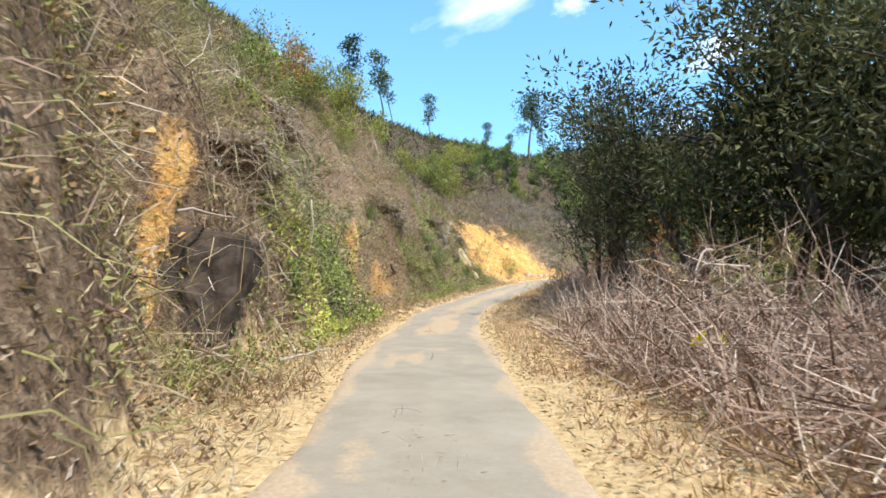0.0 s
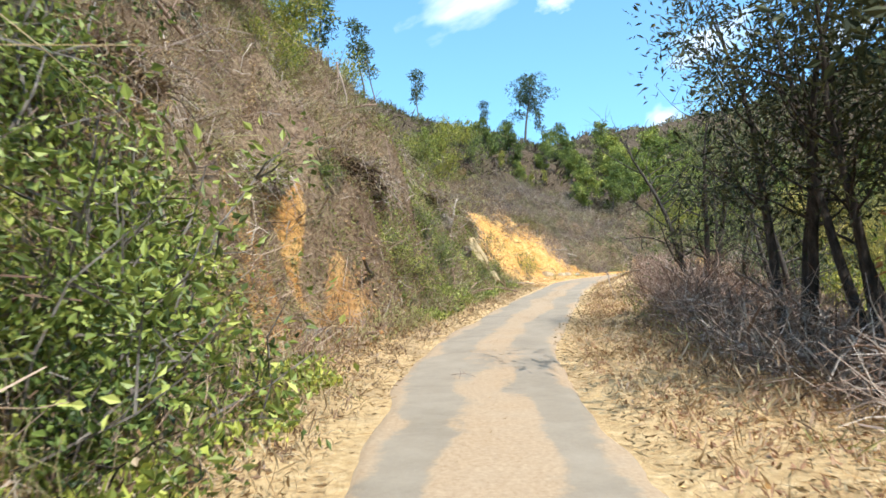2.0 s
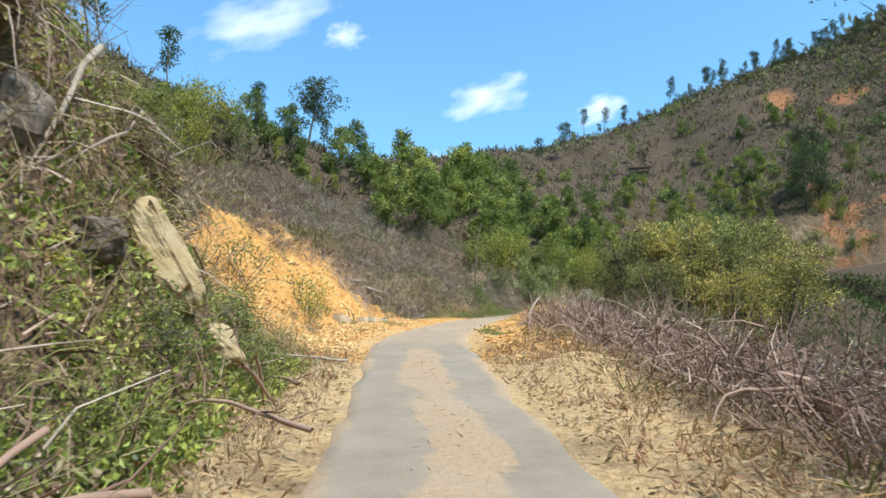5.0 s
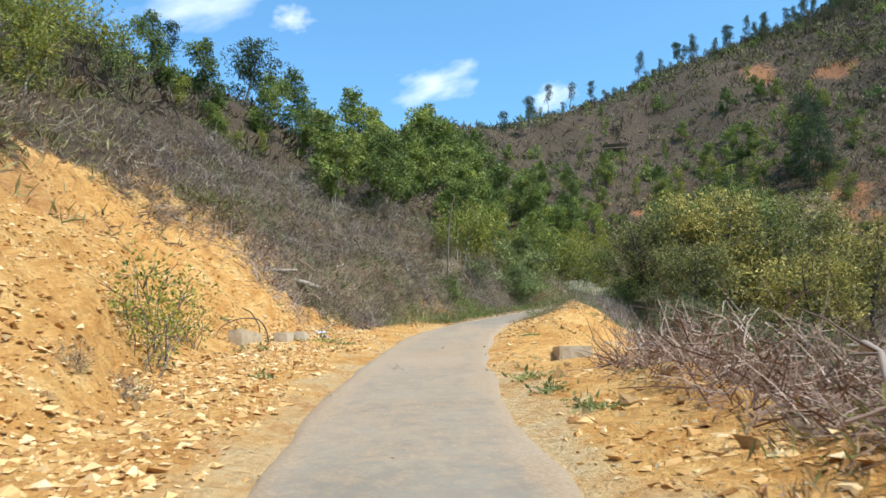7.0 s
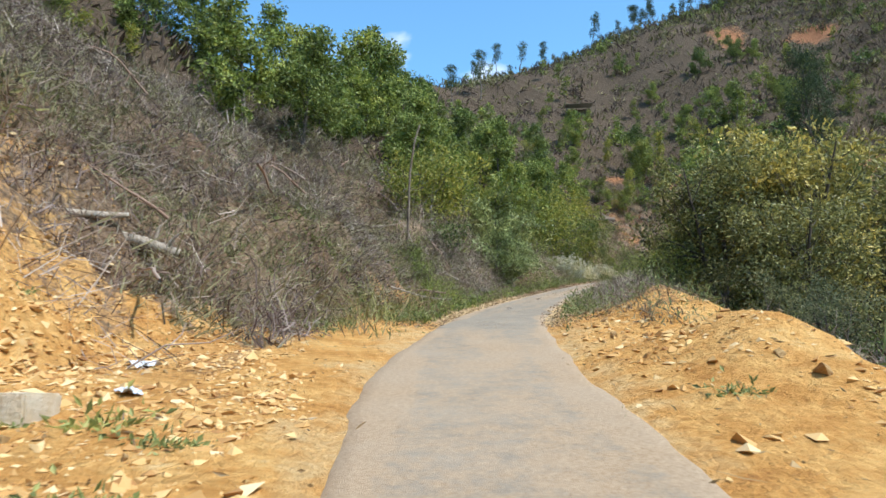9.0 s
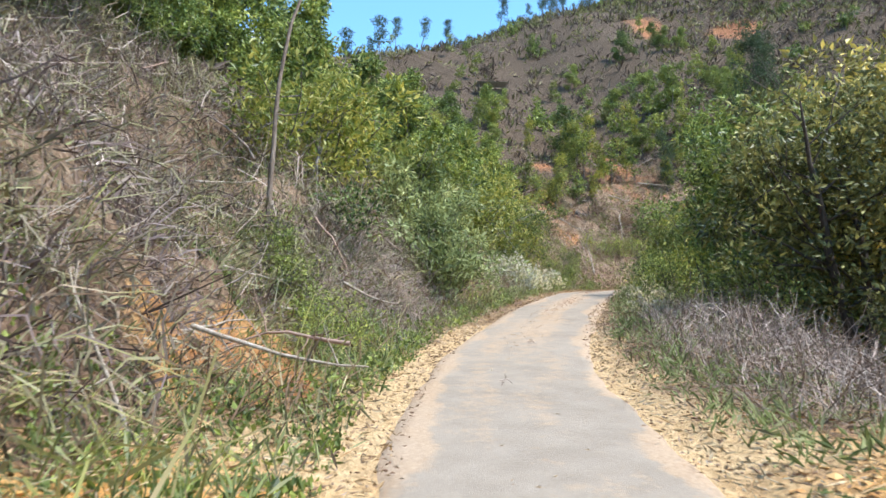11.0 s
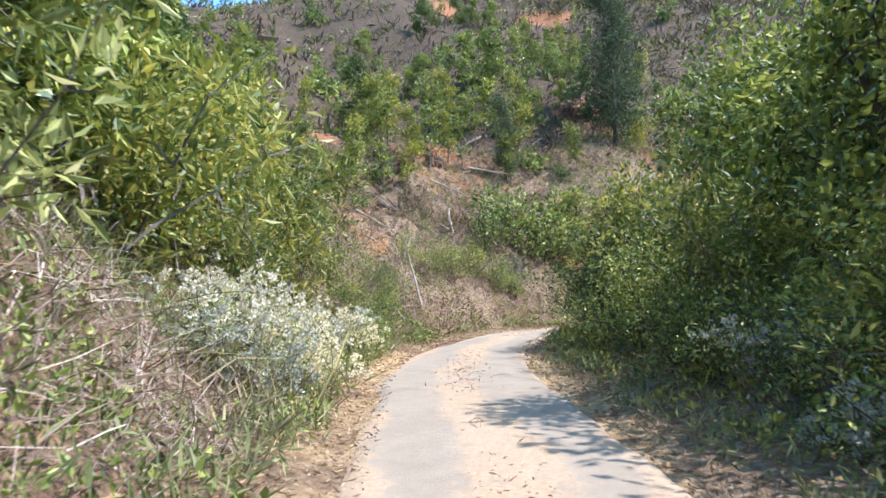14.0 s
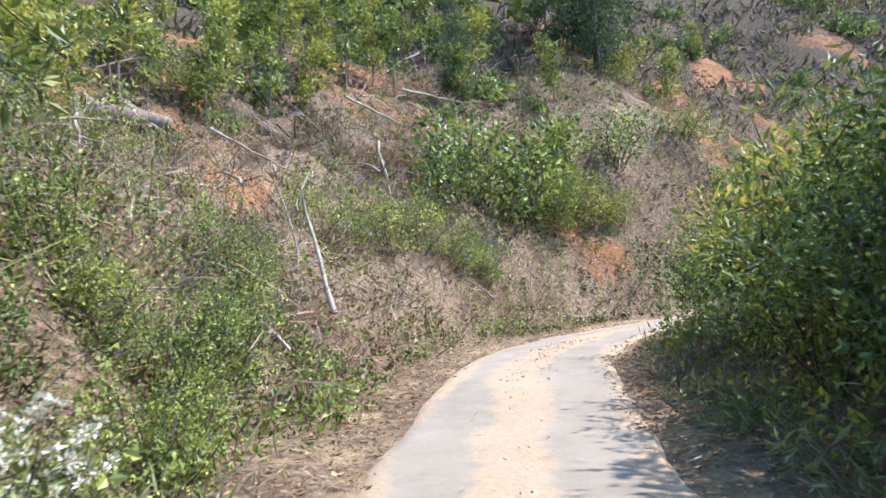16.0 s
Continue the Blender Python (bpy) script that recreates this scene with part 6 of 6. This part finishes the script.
# ---- logs, snags and branches ----
def log_thing(name, label, s, d, length, radius, turn, pitch, mat, end_mat, stubs=3, lift=0.0, bend=0.06, category="log"):
    """A fallen log with cut ends and branch stubs."""
    root = new(name)
    pts = limb_path((-length / 2, 0, 0), (1, 0, 0), length, 8, bend)
    rad = radius * np.linspace(1.0, 0.72, 9) * (1 + 0.08 * RNG.normal(size=9))
    wood = [tube(pts, rad, 10)]
    for _ in range(stubs):
        k = int(RNG.integers(1, 8))
        a = rand_dirs(1, 0.6)[0]
        q = limb_path(pts[k], a, radius * RNG.uniform(2.5, 6), 3, 0.15)
        mesh_part("branch_stub", tube(q, radius * 0.35 * np.linspace(1, 0.5, 4), 5), mat, root, "", True)
    mesh_part("trunk", joined(wood), mat, root, "", True)
    for k, e in ((0, -1), (8, 1)):
        w = np.arange(10) * 2 * math.pi / 10
        c = pts[k] + np.array([0.01 * e, 0, 0])
        ring = c + rad[k] * 0.97 * np.stack([0 * w, np.cos(w), np.sin(w)], -1)
        v = np.vstack([ring, c + np.array([0.02 * e, 0, 0])])
        f = np.array([(i, (i + 1) % 10, 10) for i in range(10)])
        mesh_part("cut_end", (v, f if e > 0 else f[:, ::-1]), end_mat, root, "rough pale sawn end")
    p = on_ground(s, d)
    root.matrix_basis = pose(p[0], p[1], p[2] + radius * 0.7 + lift, 0, pitch, turn)
    return tagged(root, label, category)


log_thing("log", "weathered pale log lying across the top of the scree", 74.9, 6.5, 1.9, 0.13, 5, 6, BARK_PALE, CUT_WOOD)
log_thing("log", "thin weathered log beside the larger one", 74.2, 6.8, 1.3, 0.07, 14, 10, BARK_PALE, CUT_WOOD, 4)
log_thing("log", "cut log with an orange end lying against the bank", 27.4, 3.3, 1.0, 0.15, 60, 6, BARK_GREY, CUT_WOOD, 1)
log_thing("log", "thin brown fallen pole at the foot of the bank", 28.8, 2.7, 1.9, 0.05, 110, 4, TWIG_BROWN, CUT_WOOD, 3)
log_thing("log", "pale broken pole at the foot of the bank", 25.8, 2.9, 1.6, 0.045, 35, 8, BARK_PALE, CUT_WOOD, 2)
log_thing("log", "thin grey pole leaning on the bank", 31.2, 3.4, 2.2, 0.04, 80, 28, BARK_GREY, CUT_WOOD, 3)
log_thing("log", "dark fallen log with torn bark on the slope", 124.2, 7.4, 2.4, 0.14, -20, 10, BARK_DARK, CUT_WOOD, 4)
log_thing("log", "torn orange-brown log on the slope", 121.8, 9.4, 2.0, 0.28, -25, 8, TRUNK_BROWN, CUT_WOOD, 2, 0.1, 0.12)
log_thing("log", "split orange-brown log on the slope", 122.3, 9.9, 1.6, 0.2, -50, 4, TRUNK_BROWN, CUT_WOOD, 2, 0.35, 0.14)


def snag(label, s, d, height, radius, lean_x, lean_y, mat, stubs=4):
    """A dead standing stem with broken stubs."""
    root = new("dead_snag")
    pts = limb_path((0, 0, -0.3), unit(np.array([lean_x, lean_y, 1.0])), height + 0.3, 8, 0.09)
    wood = [tube(pts, radius * np.linspace(1.1, 0.55, 9), 8)]
    for _ in range(stubs):
        k = int(RNG.integers(2, 8))
        wood.append(tube(limb_path(pts[k], rand_dirs(1, 0.5)[0], RNG.uniform(0.2, 0.7), 3, 0.2), radius * 0.35 * np.linspace(1, 0.4, 4), 4))
    mesh_part("stem", joined(wood), mat, root, "", True)
    p = on_ground(s, d)
    root.matrix_basis = pose(p[0], p[1], p[2])
    return tagged(root, label, "dead tree")


snag("tall thin dead stem standing in the thicket", 88.7, 5.0, 5.2, 0.055, 0.02, -0.12, TRUNK_BROWN)
snag("broken pale trunk leaning out of the slope", 96.5, 7.9, 2.9, 0.13, 0.55, -0.25, BARK_PALE, 2)
snag("pale broken stake beside the road", 93.7, 3.0, 2.2, 0.035, 0.02, 0.0, BARK_PALE, 1)
snag("thin pale dead stem beside the road", 94.6, 2.6, 1.3, 0.025, 0.12, 0.05, BARK_PALE, 1)
snag("thin dead stem among the weeds", 119.5, 3.6, 1.6, 0.022, 0.1, 0.06, BARK_PALE, 2)


branch_meshes = []
for k in range(6):
    pts = limb_path((-0.7, 0, 0.03), (1, 0, 0.02), 1.5, 6, 0.17)
    wood = [tube(pts, 0.026 * np.linspace(1, 0.3, 7), 6)]
    for _ in range(4):
        i = int(RNG.integers(1, 6))
        wood.append(tube(limb_path(pts[i], rand_dirs(1, 0.3)[0], RNG.uniform(0.25, 0.6), 3, 0.25), 0.011 * np.linspace(1, 0.35, 4), 4))
    v, f = joined(wood)
    v[:, 2] -= v[:, 2].min() * 0.7
    branch_meshes.append(mesh_from("fallen_branch", v, f, (BARK_PALE, TWIG_BROWN, TWIG_GREY)[k % 3], True))


def branches(n, s0, s1, d0, d1, lo, hi, label, group, lift=0.0):
    for _ in range(n):
        s, d = PICK.uniform(s0, s1), PICK.uniform(d0, d1)
        p = on_ground(s, d)
        x, y = at_sd(s, d)
        nor = ground_normal(np.array([x]), np.array([y]))[0]
        turn = Vector((0, 0, 1)).rotation_difference(Vector(nor)).to_matrix().to_4x4()
        z = PICK.uniform(lo, hi)
        ob = new("fallen_branch", branch_meshes[PICK.randrange(6)])
        ob.matrix_basis = Matrix.Translation((p[0], p[1], p[2] + PICK.uniform(0, lift))) @ turn @ pose(0, 0, 0, PICK.uniform(-9, 9), PICK.uniform(-12, 12), PICK.uniform(0, 360)) @ Matrix.Diagonal((z, z, z, 1))
        tagged(ob, label, "branch", group)


branches(30, 0, 15, -8, -2.8, 0.5, 1.1, "pale dead branch on the heap beside the road", "branches on the heap", 1.6)
branches(16, 15, 30, -8, -3.2, 0.8, 1.4, "dead branch on the heap under the trees", "branches on the heap", 1.0)
branches(34, 30, 52, -7, -2.2, 0.5, 1.1, "pale dead branch on the low heap", "branches on the heap", 0.6)
branches(26, 0, 40, 2.2, 5.0, 0.5, 1.1, "dead branch at the foot of the bank", "branches below the bank", 0.1)
branches(14, 9, 15, 1.8, 3.8, 0.5, 1.1, "pale dead branch beside the road", "branches below the bank", 0.1)
branches(18, 36, 48, 1.8, 4.0, 0.5, 1.1, "pale dead branch among the herbs", "branches below the bank", 0.3)
branches(26, 2, 50, 4.8, 9, 0.8, 1.5, "dead branch caught on the bank", "branches on the bank", 0.4)
branches(20, 79, 96, 2.3, 6, 0.7, 1.3, "pale dead branch in the roadside heap", "branches in the roadside heap", 0.7)
branches(22, 114, 130, 2.6, 9, 0.6, 1.3, "pale dead branch on the slope", "branches on the slope", 0.4)
branches(24, 115, 134, 3.5, 12, 1.1, 2.0, "grey fallen limb on the slope", "branches on the slope", 0.3)
branches(16, 8, 50, 3.5, 8, 1.2, 2.0, "grey dead limb caught on the bank", "branches on the bank", 0.5)
branches(14, 70, 92, 4, 12, 0.9, 1.5, "dead branch in the grey thicket", "branches in the thicket", 0.8)

# sticks on the road
for s, d, turn, z in ((7.8, 0.25, 10, 0.22), (12.5, -0.1, 70, 0.2), (17.6, 0.0, 30, 0.3), (24.0, 0.3, 5, 0.25), (61.5, 0.4, 20, 0.25), (66.3, -0.2, 75, 0.18), (84.5, 0.1, 10, 0.25), (88.5, -0.2, 0, 0.25), (103.5, 0.1, 40, 0.25)):
    x, y = at_sd(s, d)
    ob = new("stick", branch_meshes[2])
    ob.matrix_basis = pose(float(x), float(y), float(road_z(s)) + 0.045, 0, -6, turn) @ Matrix.Diagonal((z, z, z, 1))
    tagged(ob, "short dry stick lying on the road", "stick", "sticks on the road")


# ---- scraps and flowers ----
def scrap(label, s, d, size, mat, seed):
    """A crumpled piece of plastic sheet."""
    k = 7
    g = np.linspace(-0.5, 0.5, k)
    u, w = np.meshgrid(g, g, indexing="ij")
    z = 0.35 * fbm(u * 5 + seed, w * 5, 151 + seed, 3) + 0.12
    u = u + 0.2 * fbm(u * 4, w * 4 + seed, 161)
    i = np.arange(k * k).reshape(k, k)
    v = np.stack([u, w * 0.7, z], -1).reshape(-1, 3) * size
    f = np.stack([i[:-1, :-1], i[1:, :-1], i[1:, 1:], i[:-1, 1:]], -1).reshape(-1, 4)
    ob = new("plastic_scrap", mesh_from("plastic_scrap", np.vstack([v, v + np.array([0, 0, 0.004])]), np.vstack([f[:, ::-1], f + k * k]), mat))
    p = on_ground(s, d, 0.01)
    ob.matrix_basis = pose(p[0], p[1], p[2], 0, 0, seed * 50)
    tagged(ob, label, "litter", "scraps of plastic")


scrap("crumpled grey-blue plastic scrap on the scree", 71.0, 4.1, 0.35, PLASTIC, 1)
scrap("crumpled white plastic scrap at the foot of the scree", 69.3, 3.5, 0.3, PLASTIC, 2)
scrap("crumpled white plastic bag behind the dug soil", 75.3, -6.3, 0.6, PLASTIC, 3)
scrap("white plastic scrap behind the dug soil", 74.3, -6.1, 0.45, PLASTIC, 4)


def small_flower(s, d):
    root = new("wild_flower")
    v, f, pts = twigs(np.zeros((3, 3)), rand_dirs(3, 2.5), 0.5, 0.006, 3, 0.15)
    mesh_part("stem", (v, f), TWIG_BROWN, root)
    for tip in pts[:, -1]:
        out = rand_dirs(11, 0.3)
        mesh_part("petal_head", leaves(np.repeat(tip[None], 11, 0), out, 0.075, 0.05), YELLOW_PETAL, root, "bright yellow petals")
    p = on_ground(s, d)
    root.matrix_basis = pose(p[0], p[1], p[2] + 0.35)
    tagged(root, "small bright yellow flower among the dead branches", "flower")


small_flower(7.6, -3.0)


# weeds on the dug soil
weed = build_shrub("weed", "small grey-green weed on the bare soil", 0.28, 0.3, 8, 140, GREYGREEN, BARK_GREY, 0.07, 0.03)
scatter(weed, spots_in(16, 50, 74, 2.4, 6, 0.7, 1.4, PICK) + spots_in(16, 50, 80, -6, -2.0, 0.7, 1.5, PICK) + [(68.1, 3.1, 0, 1.6), (60, -1.9, 0, 1.6), (58.5, -2.0, 20, 1.5), (57, -2.2, 60, 1.5)], "weeds on the bare soil")
bush_sapling = build_shrub("shrub", "straggly yellow-green sapling on the scree", 1.7, 1.2, 9, 420, YELLOWISH, BARK_GREY, 0.1, 0.05)
scatter(bush_sapling, [(60.6, 4.5, 0, 1.0), (61.8, 5.2, 100, 1.1), (59.6, 4.2, 200, 0.85), (62.6, 4.7, 20, 0.7), (54.5, 5.0, 60, 1.0)], "saplings on the scree")


# ---- the shelter on the far slope ----
def shelter():
    root = new("shelter")
    L, W, H = 4.6, 2.8, 2.1

    def box(name, cx, cy, cz, wx, wy, wz, mat, label="", tilt=0.0):
        bm = bmesh.new()
        bmesh.ops.create_cube(bm, size=1.0)
        for v in bm.verts:
            v.co = Vector((v.co.x * wx, v.co.y * wy, v.co.z * wz))
        bmesh.ops.bevel(bm, geom=bm.edges[:], offset=min(wx, wy, wz) * 0.12, segments=1, affect="EDGES")
        ob = part(name, bm, mat, root, label)
        ob.matrix_basis = pose(cx, cy, cz, tilt, 0, 0)
        return ob
    for x in (-L / 2 + 0.15, L / 2 - 0.15):
        for y in (-W / 2 + 0.15, W / 2 - 0.15):
            box("post", x, y, H / 2 - 0.5, 0.12, 0.12, H + 1.0, PLANK)
    box("back_wall", 0, W / 2 - 0.12, H / 2, L - 0.4, 0.06, H - 0.1, PLANK)
    box("side_wall", -L / 2 + 0.12, 0, H / 2, 0.06, W - 0.5, H - 0.1, PLANK)
    # corrugated roof
    n = 47
    x = np.linspace(-L / 2 - 0.2, L / 2 + 0.2, n)
    z = H + 0.12 + 0.03 * np.sin(np.arange(n) * math.pi / 2)
    top = np.stack([np.concatenate([x, x]), np.concatenate([np.full(n, -W / 2 - 0.3), np.full(n, W / 2 + 0.3)]), np.concatenate([z, z + 0.35])], -1)
    i = np.arange(n - 1)
    f = np.stack([i, i + 1, i + 1 + n, i + n], -1)
    v = np.vstack([top, top - np.array([0, 0, 0.012])])
    mesh_part("roof", (v, np.vstack([f, f[:, ::-1] + 2 * n])), METAL_ROOF, root, "pale corrugated metal roof")
    p = at_sd(128.4, 35.1)
    root.matrix_basis = pose(float(p[0]), float(p[1]), float(ground_z(*p)) + 0.1, 0, 0, -35) @ Matrix.Diagonal((0.7, 0.7, 0.6, 1))
    tagged(root, "small open shelter with a pale metal roof on the slope", "shelter")


shelter()
